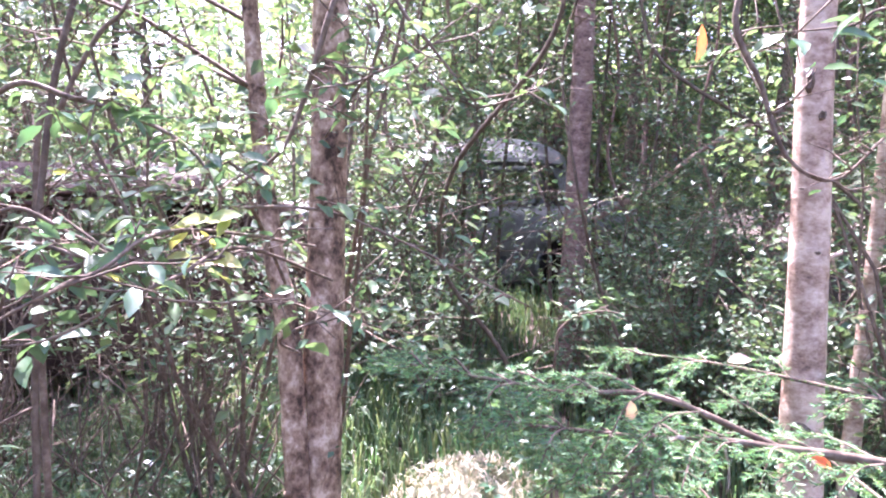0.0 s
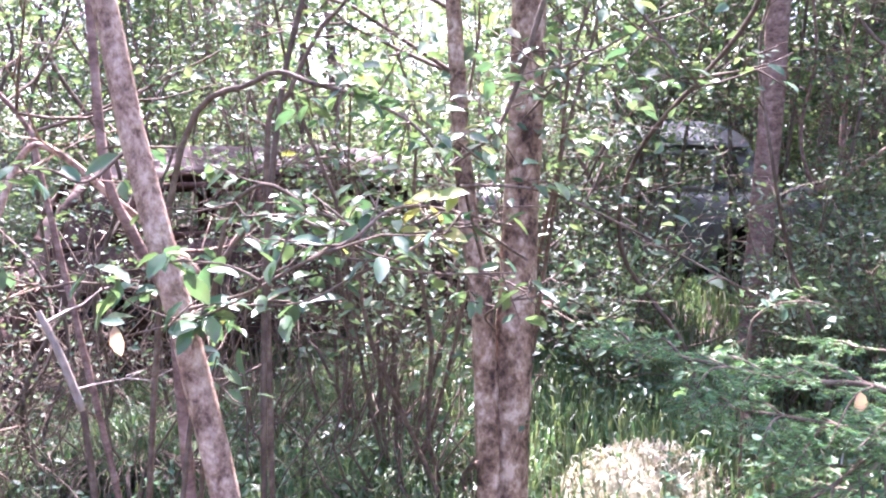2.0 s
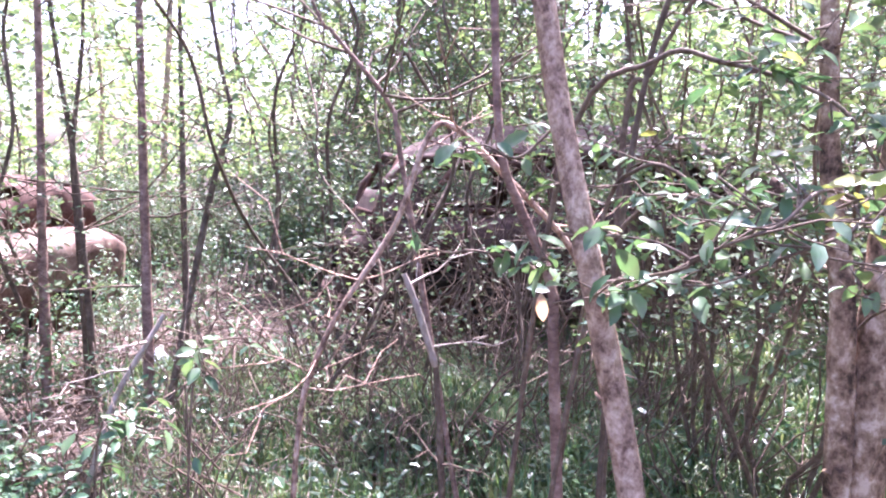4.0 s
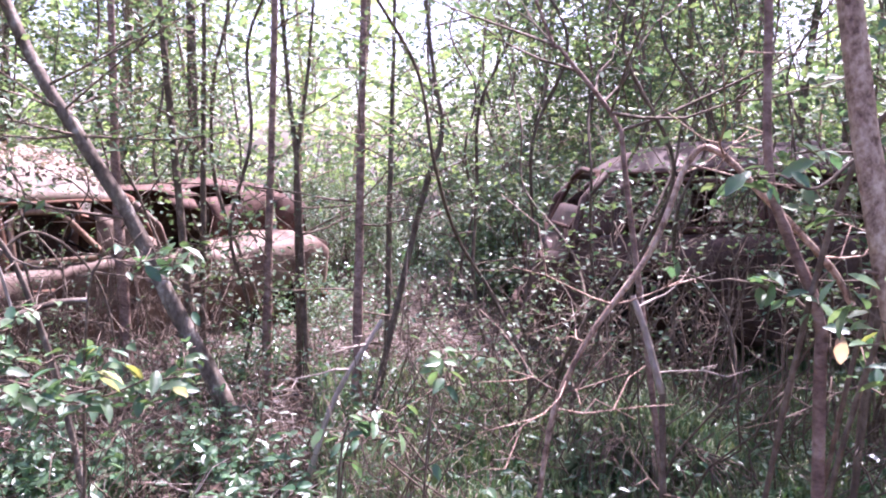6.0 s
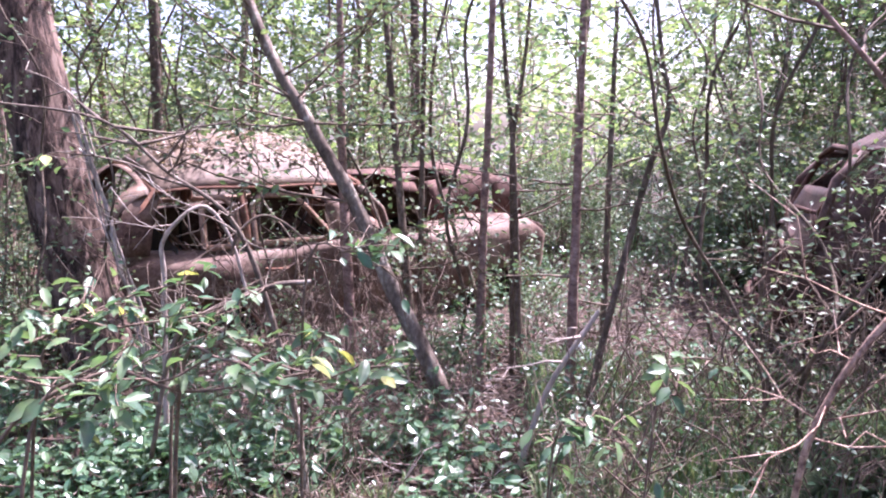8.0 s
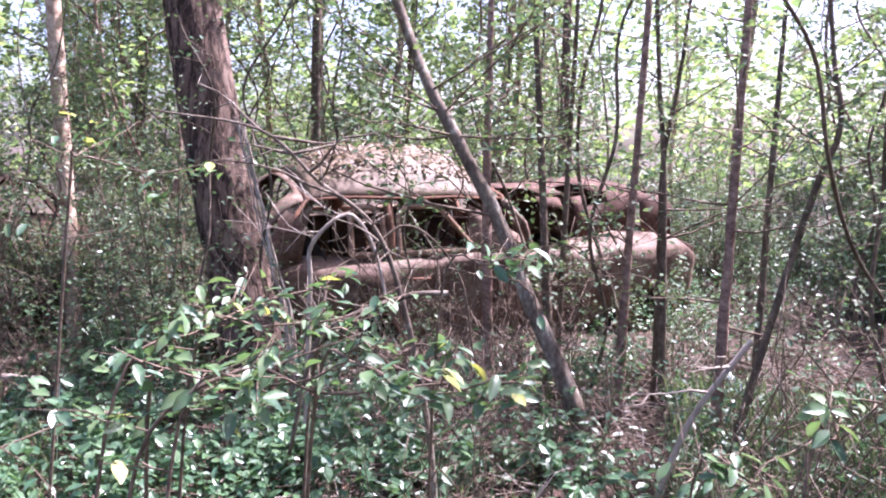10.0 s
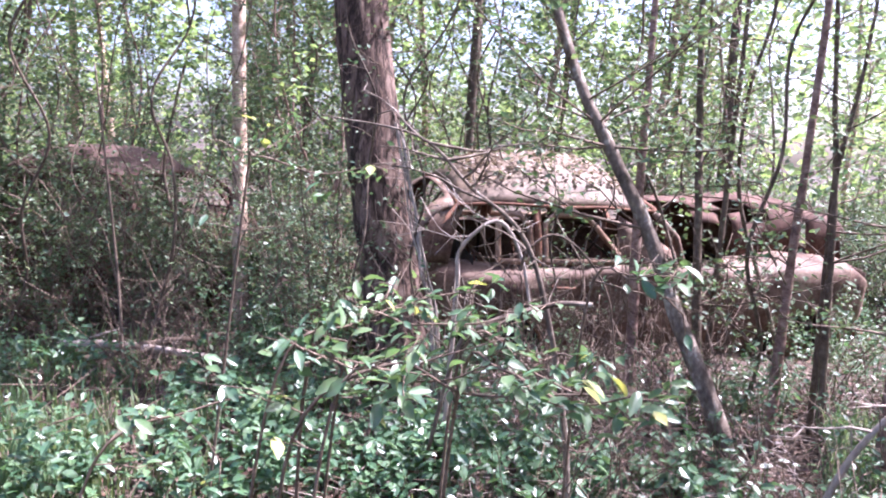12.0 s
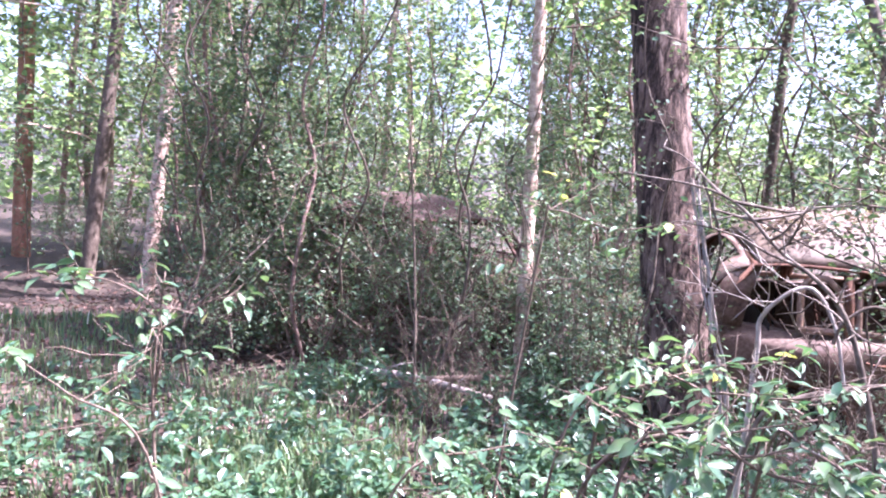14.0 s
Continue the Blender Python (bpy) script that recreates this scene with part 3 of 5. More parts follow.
def wreck(name, label, at, heading, roll, paint, roofpaint, rng, length=4.5, fastback=False, hood=True, belt=0.93, rust=RUST_RED, boot_open=False, dents=0.012, dome=0.24, crown=0.09, roof_rear=0.56, window_front=0.33, roof_front=0.25, pillar_b=-0.14, pillar_a=0.40, frames=None, rise=0.0, quarter=3, blunt=False):
    """A rusted saloon of the nineteen-fifties: x forward, y to its left, sunk into the ground."""
    root = thing(name, label, "car wreck")
    root.matrix_world = pose(*at, 0, 0, heading) @ pose(0, 0, 0, roll, 0, 0)
    half, W = length / 2, 0.82
    xf, xr = half * 0.62, -half * 0.62
    R = 0.36

    def width(x):
        u = abs(x) / half
        return W * (1 - 0.32 * max(0, u - 0.55) ** 2 / 0.2)

    def top(x):
        """Height of the body side's upper edge."""
        u = x / half
        z = belt
        if u > 0.35:
            z -= 0.10 * (u - 0.35) - rise * min(1.0, (u - 0.35) / 0.2) + 0.55 * max(0, u - 0.84) ** 1.2 * 2.2
        if u < -0.35:
            z -= 0.06 * (-u - 0.35) + 0.6 * max(0, -u - 0.8) ** 1.2 * 2.2
        return z

    xs = np.linspace(-half, half, 76)
    for side in (1, -1):
        prof = np.linspace(0, 1, 15)
        V = np.zeros((len(xs), len(prof), 3))
        for i, x in enumerate(xs):
            w, t = width(x), top(x)
            bulge = 0.07 * (math.exp(-((x - xf) / 0.5) ** 2) + math.exp(-((x - xr) / 0.5) ** 2))
            for j, s in enumerate(prof):
                if s < 0.72:
                    k = s / 0.72
                    z = 0.2 + (t - 0.07 - 0.2) * k
                    y = w - 0.07 * (1 - k) ** 2 + bulge * math.sin(k * 2.6) + 0.015 * math.sin(k * 3)
                else:
                    k = (s - 0.72) / 0.28
                    z = t - 0.07 + 0.07 * math.sin(k * math.pi / 2)
                    y = w - (0.07 if abs(x) <= half * 0.3 else 0.34 if rise and x > 0 else 0.20) * (1 - math.cos(k * math.pi / 2)) + bulge * 0.5 * (1 - k)
                q = Vector((x * 1.3, side * 3.0 + z * 1.7, rng.integers(0, 1)))
                V[i, j] = (x, side * (y + dents * noise.noise(q * 2.2) * 2), z + dents * noise.noise(q * 1.7))

        def keep(i, j, V=V):
            c = V[i:i + 2, j:j + 2].reshape(-1, 3).mean(0)
            for wx in (xf, xr):
                if math.hypot(c[0] - wx, c[2] - 0.33) < R:
                    return False
            hole = noise.noise(Vector((c[0] * 3.1, c[1], c[2] * 3.3)))
            return not (hole > 0.52 and c[2] < 0.6)
        part("side_panel", shell(V, len(xs), len(prof), keep), paint, root)
        for wx in (xf, xr):
            a = np.linspace(0.05, math.pi - 0.05, 16)
            y = width(wx) + 0.045
            piece("wheel_arch", bars([np.stack([wx + R * np.cos(a), np.full(16, side * y), 0.33 + R * np.sin(a)], 1)], 0.013), rust, root, smooth=True)
            # inner arch coloured near-black to hold the shade of the wheel well
            b = np.linspace(0, math.pi, 12)
            V2 = np.array([[(wx + (R + 0.02) * math.cos(c), side * yy, 0.33 + (R + 0.02) * math.sin(c)) for yy in (0.45, 0.6, y - 0.05)] for c in b])
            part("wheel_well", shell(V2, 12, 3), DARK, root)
            wheel = new("wheel")
            wheel.parent = root
            wheel.matrix_basis = pose(wx, side * (y - 0.17), 0.26, 90, 0, rng.uniform(-8, 8))
            g = Geo()
            tube(g, [(0, 0, -0.06), (0, 0, -0.02), (0, 0, 0.02), (0, 0, 0.06)], 0.19, 0.19, 20)
            tube(g, [(0, 0, -0.09), (0, 0, 0.09)], 0.05, 0.045, 12)
            piece("rim", g, rust, wheel, smooth=True)
            a = np.linspace(0, 2 * math.pi, 25)
            piece("tyre", bars([np.stack([0.24 * np.cos(a), 0.24 * np.sin(a), 0 * a], 1)], 0.065, 8), DARK, wheel, smooth=True)
    # roof: a domed shell over the cabin
    r0, r1 = -half * roof_rear, half * roof_front
    us, vs = np.linspace(0, 1, 26), np.linspace(-1, 1, 25)
    V = np.zeros((26, 25, 3))
    for i, u in enumerate(us):
        for j, v in enumerate(vs):
            e = 1 - abs(2 * u - 0.95) ** 3.2
            x = r0 + (r1 - r0) * u
            wy = 0.64 * (0.86 + 0.14 * max(0.0, e))
            z = belt + 0.38 + dome * max(0.0, e) ** 0.7 * (1 - abs(v) ** 2.6) + 0.03 * max(0.0, e)
            z += dents * 1.5 * noise.noise(Vector((x * 2, v * 2, 7.0)))
            V[i, j] = (x, wy * v, z)
    part("roof", shell(V, 26, 25, thick=0.012), roofpaint, root)
    for side in (1, -1):
        edge = np.array([V[i, 24 if side > 0 else 0] for i in range(26)])
        piece("drip_rail", bars([edge + np.array([0, side * 0.008, -0.006])], 0.012), rust, root, smooth=True)
        sill_y = side * 0.74
        ey = side * 0.63
        zt = belt + 0.37
        bx, ax = half * pillar_b, half * pillar_a
        piece("front_pillar", bars([[(ax, sill_y * 0.97, belt - 0.02), ((ax + r1) / 2 + 0.03, side * 0.69, belt + 0.2), (r1 - 0.03, ey, zt)]], 0.028), paint, root, smooth=True)
        piece("middle_pillar", bars([[(bx, sill_y, belt - 0.02), (bx - 0.01, side * 0.69, belt + 0.2), (bx - 0.02, ey, zt)]], 0.032), rust, root, smooth=True)
        # rear quarter: a broad curved sheet from the roof down to the boot
        n, m = 12, 9
        Q = np.zeros((n, m, 3))
        rear = -half * (0.93 if fastback else 0.70)
        for i in range(n):
            u = i / (n - 1)
            for j in range(m):
                k = j / (m - 1)
                x = (r0 + 0.34 * (1 - u) - 0.02) * (1 - k) + (rear + (0.62 if not fastback else 1.0) * (1 - u)) * k
                z = zt * (1 - k) + (belt - 0.02) * k + (0.1 * math.sin(k * math.pi) if fastback else 0.04 * math.sin(k * math.pi))
                y = (0.63 - 0.16 * u) * (1 - k) + (0.74 - 0.10 * u) * k
                Q[i, j] = (x, side * y, z)
        part("rear_quarter", shell(Q, n, m, lambda i, j: i >= (quarter if fastback else 6)), paint, root)
        # window frames with rounded corners
        for x0, x1, nm in ((bx + 0.05, half * window_front, "front_window_frame"), (r0 + 0.27, bx - 0.05, "rear_window_frame")):
            def wy(z):
                return side * (0.745 + (0.635 - 0.745) * (z - belt) / 0.37)
            z0, z1 = belt + 0.02, belt + 0.34
            slope = 0.16 if "front" in nm else 0.0
            loop = [(x0, z0), (x0, z1 - 0.06), (x0 + 0.06, z1), (x1 - slope - 0.10, z1), (x1 - slope - 0.02, z1 - 0.07), (x1, z0 + 0.05), (x1 - 0.03, z0), (x0, z0)]
            pts = [(x, wy(z), z) for x, z in loop]
            piece(nm, bars([pts], 0.023), frames or rust, root, "rusted window frame", smooth=True)
        Q = np.array([[(x, side * (0.745 - 0.11 * k) * 1.0, belt - 0.02 + 0.37 * k * f) for k in np.linspace(0, 1, 5)] for x, f in zip(np.linspace(half * window_front, ax - 0.03, 5), np.linspace(1.0, 0.25, 5))])
        part("window_corner", shell(Q, 5, 5), paint, root)
        part("door_seam", shell(np.array([[(bx + dx, side * (width(bx) + 0.012 + 0.015 * math.sin(k * 3) - 0.07 * (1 - k) ** 2), 0.25 + (belt - 0.33) * k) for k in np.linspace(0, 1, 6)] for dx in (-0.012, 0.012)]), 2, 6), DARK, root)
        g = Geo()
        tube(g, [(bx + 0.08, side * (W + 0.03), belt - 0.13), (bx + 0.12, side * (W + 0.06), belt - 0.13), (bx + 0.24, side * (W + 0.06), belt - 0.13)], 0.011, 0.009, 7)
        piece("door_handle", g, rust, root, smooth=True)
    # front and rear screens
    for xb, xt, nm in ((half * pillar_a, r1, "windscreen_frame"), (-half * (0.9 if fastback else 0.66), r0, "rear_screen_frame")):
        pts = [(xb, -0.6, belt), (xt, -0.55, belt + 0.38), (xt + 0.02, 0, belt + 0.42), (xt, 0.55, belt + 0.38), (xb, 0.6, belt), (xb + 0.05, 0, belt + 0.02), (xb, -0.6, belt)]
        piece(nm, bars([pts], 0.022), rust, root, smooth=True)
    # bonnet and boot lids
    def lid(x0, x1, name, lift=0.0, mat=paint, keep=None):
        n, m = 16, 13
        V = np.zeros((n, m, 3))
        for i in range(n):
            u = i / (n - 1)
            x = x0 + (x1 - x0) * u
            for j in range(m):
                v = -1 + 2 * j / (m - 1)
                w = min(0.60 if hood else 0.50, width(x) - 0.18)
                V[i, j] = (x, v * w, top(x) - 0.01 + (crown if hood or x < 0 else 0.34 - 0.10 * max(0.0, x / half - 0.6)) * (1 - v ** (4 if hood else 8)) * (1 if x > 0 else 0.5) + dents * noise.noise(Vector((x * 2, v * 2, 3.0))))
        if lift:
            c, s = math.cos(lift), math.sin(lift)
            hinge = V[0].mean(0)
            d = V - hinge
            V = hinge + np.stack([d[..., 0] * c - np.sign(x1 - x0) * d[..., 2] * s, d[..., 1], d[..., 2] * c + abs(1) * np.abs(d[..., 0]) * s], -1)
        part(name, shell(V, n, m, keep), mat, root)
    if hood:
        lid(half * pillar_a, half * 0.97, "bonnet")
    else:
        lid(half * pillar_a, half * 0.93, "bonnet", 0.0, RUST_BROWN, lambda i, j: not (j < 6 and noise.noise(Vector((i * 0.45, j * 0.5, 5))) > (-0.05 if i < 7 else 0.22)))
    if boot_open:
        lid(-half * 0.66, -half * 0.96, "boot_lid", 0.5)
    elif not fastback:
        lid(-half * 0.64, -half * 0.97, "boot_lid")
    else:
        n, m = 14, 13
        V = np.zeros((n, m, 3))
        for i in range(n):
            u = i / (n - 1)
            for j in range(m):
                v = -1 + 2 * j / (m - 1)
                V[i, j] = (r0 + (-half * 0.98 - r0) * u ** 0.8, v * (0.55 - 0.05 * u), (belt + 0.37) - 0.62 * u ** 1.7 + 0.06 * (1 - v * v))
        part("boot_lid", shell(V, n, m, lambda i, j: not (1 <= i <= 5 and 2 <= j <= 9)), paint, root)
    if blunt:
        # a steep rounded panel below the screen
        n, m = 9, 13
        V = np.zeros((n, m, 3))
        for i in range(n):
            k = i / (n - 1)
            for j in range(m):
                v = -1 + 2 * j / (m - 1)
                V[i, j] = (half * (1.0 - 0.11 * k) - 0.10 * v * v, v * (0.72 - 0.08 * k), top(half) - 0.05 + (belt + 0.19 - top(half)) * k + 0.03 * (1 - v * v) * k + dents * noise.noise(Vector((v * 2, k * 2, 9.0))))
        part("cowl_panel", shell(V, n, m), paint, root)
    # ends, floor, firewall
    for sx, nm in ((1, "nose_panel"), (-1, "tail_panel")):
        n, m = 9, 13
        V = np.zeros((n, m, 3))
        for i in range(n):
            k = i / (n - 1)
            for j in range(m):
                v = -1 + 2 * j / (m - 1)
                V[i, j] = (sx * (half + 0.10 * (1 - v * v) * math.sin(0.4 + 2.2 * k) - 0.02), v * width(half) * 1.0, 0.22 + k * (top(sx * half) - 0.2))
        part(nm, shell(V, n, m, (lambda i, j: not (3 <= i <= 6 and 4 <= j <= 8)) if sx > 0 else None), paint, root)
        a = np.linspace(-1, 1, 11)
        piece("bumper", bars([np.stack([sx * (half + 0.12 - 0.14 * a * a), a * 0.78, np.full(11, 0.36)], 1)], 0.035), rust, root, smooth=True)
    # floor pan and rear bulkhead: cabin shade put in as near-black colour
    V = np.array([[(x, y, 0.28 + 0.05 * math.cos(y * 3)) for y in np.linspace(-0.72, 0.72, 7)] for x in np.linspace(-half * 0.9, half * pillar_a, 12)])
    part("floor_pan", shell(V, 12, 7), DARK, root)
    V = np.array([[(half * pillar_a + 0.03, y, z) for y in np.linspace(-0.7, 0.7, 7)] for z in np.linspace(0.28, belt, 6)])
    part("firewall", shell(V, 6, 7), rust, root)
    V = np.array([[(r0 + 0.1, y, z) for y in np.linspace(-0.68, 0.68, 7)] for z in np.linspace(0.28, belt + 0.02, 6)])
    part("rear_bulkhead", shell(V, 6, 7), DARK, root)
    springs = []
    for x in (r0 + 0.35, half * pillar_b + 0.3):
        for y in np.linspace(-0.55, 0.55, 7):
            springs.append([(x + 0.25, y, 0.5), (x, y, 0.55), (x - 0.12, y, 0.95)])
        for z in (0.6, 0.8, 0.95):
            springs.append([(x - 0.02 - 0.1 * (z - 0.6) / 0.35, -0.58, z), (x - 0.02 - 0.1 * (z - 0.6) / 0.35, 0.58, z)])
    piece("seat_frame", bars(springs, 0.011, 5), rust, root, smooth=True)
    a = np.linspace(0, 2 * math.pi, 21)
    piece("steering_wheel", bars([np.stack([ax - 0.32 + 0.09 * np.sin(a), 0.36 + 0.19 * np.cos(a), 0.92 + 0.17 * np.sin(a)], 1), [(ax - 0.32, 0.36, 0.92), (ax, 0.36, 0.7)]], 0.011), DARK, root, smooth=True)
    for side in (1, -1) if hood else ():
        g = Geo()
        y, x = side * 0.60, half + 0.02
        a = np.linspace(0, 2 * math.pi, 17)
        tube(g, np.stack([np.full(17, x), y + 0.09 * np.cos(a), 0.68 + 0.09 * np.sin(a)], 1), 0.014, 0.014, 6)
        piece("headlamp_ring", g, rust, root, smooth=True)
    return root


CR = np.random.default_rng(11)
wreck("car_wreck", "tan rusted saloon car with a littered roof and empty windows", (-6.71, 1.64, -0.08), 100, 8, RUST_TAN, ROOF_TAN, CR, length=4.0, hood=False, belt=1.0, dome=0.25, fastback=True, roof_rear=0.76, roof_front=-0.01, pillar_b=-0.475, pillar_a=0.10, window_front=-0.17, dents=0.02, frames=FRAME_TAN, rise=0.08, quarter=8)
wreck("car_wreck", "dark brown rusted saloon car with a tall bonnet", (-2.82, 5.32, 0.15), -133, 3, RUST_DARK, RUST_DARK, CR, length=3.6, fastback=True, roof_rear=0.62, roof_front=0.80, pillar_a=0.90, window_front=0.72, pillar_b=0.2, dome=0.24, rust=RUST_BROWN, crown=0.08, dents=0.022, blunt=True)
wreck("car_wreck", "grey painted saloon car with an open engine bay", (-0.35, 7.9, 0.40), 172, 0, PAINT_GREY, PAINT_GREY, CR, length=4.4, rust=PAINT_GREY)
wreck("car_wreck", "faded grey-brown saloon car deep in the thicket", (-8.45, -2.95, -0.12), 63, 0, RUST_BROWN, RUST_DARK, CR, length=4.2, fastback=True, rust=RUST_BROWN)


# ---- thickets and far woods ----
def prototypes():
    """A few kinds of sapling and shrub, built once and repeated."""
    R = np.random.default_rng(21)
    out = {}
    for k in range(5):
        out["leafy", k] = make_tree("sapling", "thin leafy alder sapling in the thicket", "sapling", stem_line(R, R.uniform(4.2, 6), 0.16, 0.13, 9), R.uniform(.011, .022), .005, GREY if k % 2 else BROWN, R,
                                    limbs=30, lo=0.10, length=0.75, twigs=2, nleaf=1700, leaf=0.05, limb_r=0.006, sides=6, group="thicket saplings", spread=0.06, fine="mid")
    for k in range(3):
        out["bare", k] = make_tree("sapling", "bare thin sapling stem with dead side twigs", "sapling", stem_line(R, R.uniform(4.0, 6.5), 0.2, 0.15, 10), R.uniform(.010, .018), .005, GREY, R,
                                   limbs=26, lo=0.05, length=0.6, twigs=2, nleaf=420, leaf=0.045, limb_r=0.005, sides=6, group="bare thicket stems", spread=0.05, fine="mid")
    for k in range(3):
        root = thing("shrub", "bushy low shrub with small grey-green leaves", "shrub", group="shrubs")
        ls = []
        for _ in range(8):
            g = Geo()
            p = stem_line(R, R.uniform(0.9, 1.9), 0.45, 0.05, 6)
            tube(g, p, 0.008, 0.003, 5)
            mine = limb_set(p, R, 7, 0.25, 1.0, 0.4, 0.3, 1, 0.004)
            for q, r in mine:
                tube(g, q, r, 0.0015, 3)
            ls += [(p, 0.006)] + mine
            piece("stem", g, TWIG, root, smooth=True)
        g = Geo()
        leaves(g, along_limbs(ls, 1400, R, 0.05), 0.045, R, "mid")
        piece("foliage", g, LEAF, root)["kind"] = "stuff"
        out["shrub", k] = root
    for k in range(3):
        root = thing("alder_bush", "tall alder bush with many small green leaves", "bush", group="alder bushes")
        ls = []
        for _ in range(6):
            g = Geo()
            p = stem_line(R, R.uniform(2.0, 2.9), 0.28, 0.06, 7)
            tube(g, p, 0.011, 0.003, 6)
            mine = limb_set(p, R, 12, 0.42, 1.0, 0.5, 0.2, 2, 0.004)
            for q, r in mine:
                tube(g, q, r, 0.0012, 3)
            ls += mine
            piece("stem", g, TWIG, root, smooth=True)
        g = Geo()
        leaves(g, along_limbs(ls, 1150, R, 0.035), 0.048, R, "mid")
        piece("foliage", g, LEAF, root)["kind"] = "stuff"
        out["bush", k] = root
    for k in range(4):
        root = thing("dead_shrub", "tangle of bare brown dead twigs", "shrub", group="dead brush")
        for _ in range(8):
            g = Geo()
            p = stem_line(R, R.uniform(0.5, 1.5), R.uniform(0.2, 0.9), 0.09, 7)
            tube(g, p, 0.007, 0.003, 4)
            for q, r in limb_set(p, R, 4, 0.15, 1.0, 0.45, 0.15, 2, 0.0035):
                tube(g, q, r, 0.0013, 3)
            piece("stem", g, TWIG, root, smooth=True)
        out["dead", k] = root
    for k in range(4):
        out["tall", k] = make_tree("forest_tree", "tall slender woodland tree with a light green crown", "tree", stem_line(R, R.uniform(9, 12), 0.04, 0.12), R.uniform(.06, .1), .025, (GREY, TAN, BROWN, BIRCH)[k], R,
                                   limbs=60, lo=0.08, length=2.0, twigs=2, nleaf=4400, leaf=0.11, leafmat=LEAF_FAR, limb_r=0.014, sides=7, group="woodland trees", spread=0.22)
    return out


PROTO = prototypes()
PLACED = {}


def plant(kind, k, x, y, rng, scale=1.0, tilt=4):
    src = PROTO[kind, k]
    z = ground_z(x, y) - 0.03
    m = pose(x, y, z, rng.normal(0, tilt), rng.normal(0, tilt), rng.uniform(0, 360)) @ Matrix.Scale(scale, 4)
    if (kind, k) not in PLACED:
        PLACED[kind, k] = True
        src.matrix_world = m
        return src
    ob = copy_thing(src, m)
    ob.matrix_basis = m
    return ob


CARS = (((-6.71, 1.64), 100, 2.0), ((-2.82, 5.32), -133, 1.85), ((-0.35, 7.9), 172, 2.2), ((-8.45, -2.95), 63, 2.1))


def in_car(x, y, pad=0.15):
    for (cx, cy), h, half in CARS:
        a = radians(h)
        u = (x - cx) * math.cos(a) + (y - cy) * math.sin(a)
        v = -(x - cx) * math.sin(a) + (y - cy) * math.cos(a)
        if abs(u) < half + pad and abs(v) < 0.85 + pad:
            return True
    return False


# sight lines that stay open towards the wrecks: bearing from, to, and how far
OPEN = ((-12.5, -3.2, 7.4), (-9, 7, 3.9), (19, 53, 4.9), (52, 60, 5.0), (66, 92, 6.0), (99.5, 105.5, 6.2), (126.5, 132, 10))


# gaps in the canopy where the sun comes down to the floor: plan point and half width
GLADES = ((-5.3, 3.3, 1.3), (-5.9, 4.4, 0.8), (-0.02, 3.22, 0.55), (-1.6, 2.8, 0.6), (-6.1, 2.8, 1.0), (-4.6, 2.9, 0.6), (-4.2, 1.2, 0.5), (-2.4, 2.9, 0.6), (-5.2, -2.2, 0.7), (-5.9, -1.7, 0.7), (-4.4, -2.9, 1.2), (-3.7, -1.1, 0.7))


def in_glade(x, y, more=0.0, reach=5.5):
    sx, sy = -math.sin(az), math.cos(az)
    for gx, gy, r in GLADES:
        s = min(reach, max(0.3, (x - gx) * sx + (y - gy) * sy))
        if math.hypot(x - gx - sx * s, y - gy - sy * s) < r + more:
            return True
    return False


def scatter(kind, nk, count, bearings, dists, rng, scale=(0.8, 1.2), tilt=4, power=1.0):
    done = 0
    for _ in range(count * 4):
        if done >= count:
            break
        b = rng.uniform(*bearings)
        d = dists[0] + (dists[1] - dists[0]) * rng.uniform() ** power
        x, y = polar(b, d)
        if in_car(x, y) or kind not in ("dead", "bare") and (in_glade(x, y, {"tall": 1.0, "leafy": 0.1}.get(kind, -0.35), {"tall": 6.5, "leafy": 3.2}.get(kind, 1.0)) or any(a < b < c and d < e for a, c, e in OPEN)):
            continue
        if kind in ("leafy", "tall", "bare") and 48 < b < 61 and d < 17:
            continue
        if kind in ("shrub", "leafy") and 6 < b < 20 and d < 5.8:
            continue
        plant(kind, int(rng.integers(nk)), float(x), float(y), rng, rng.uniform(*scale), tilt)
        done += 1


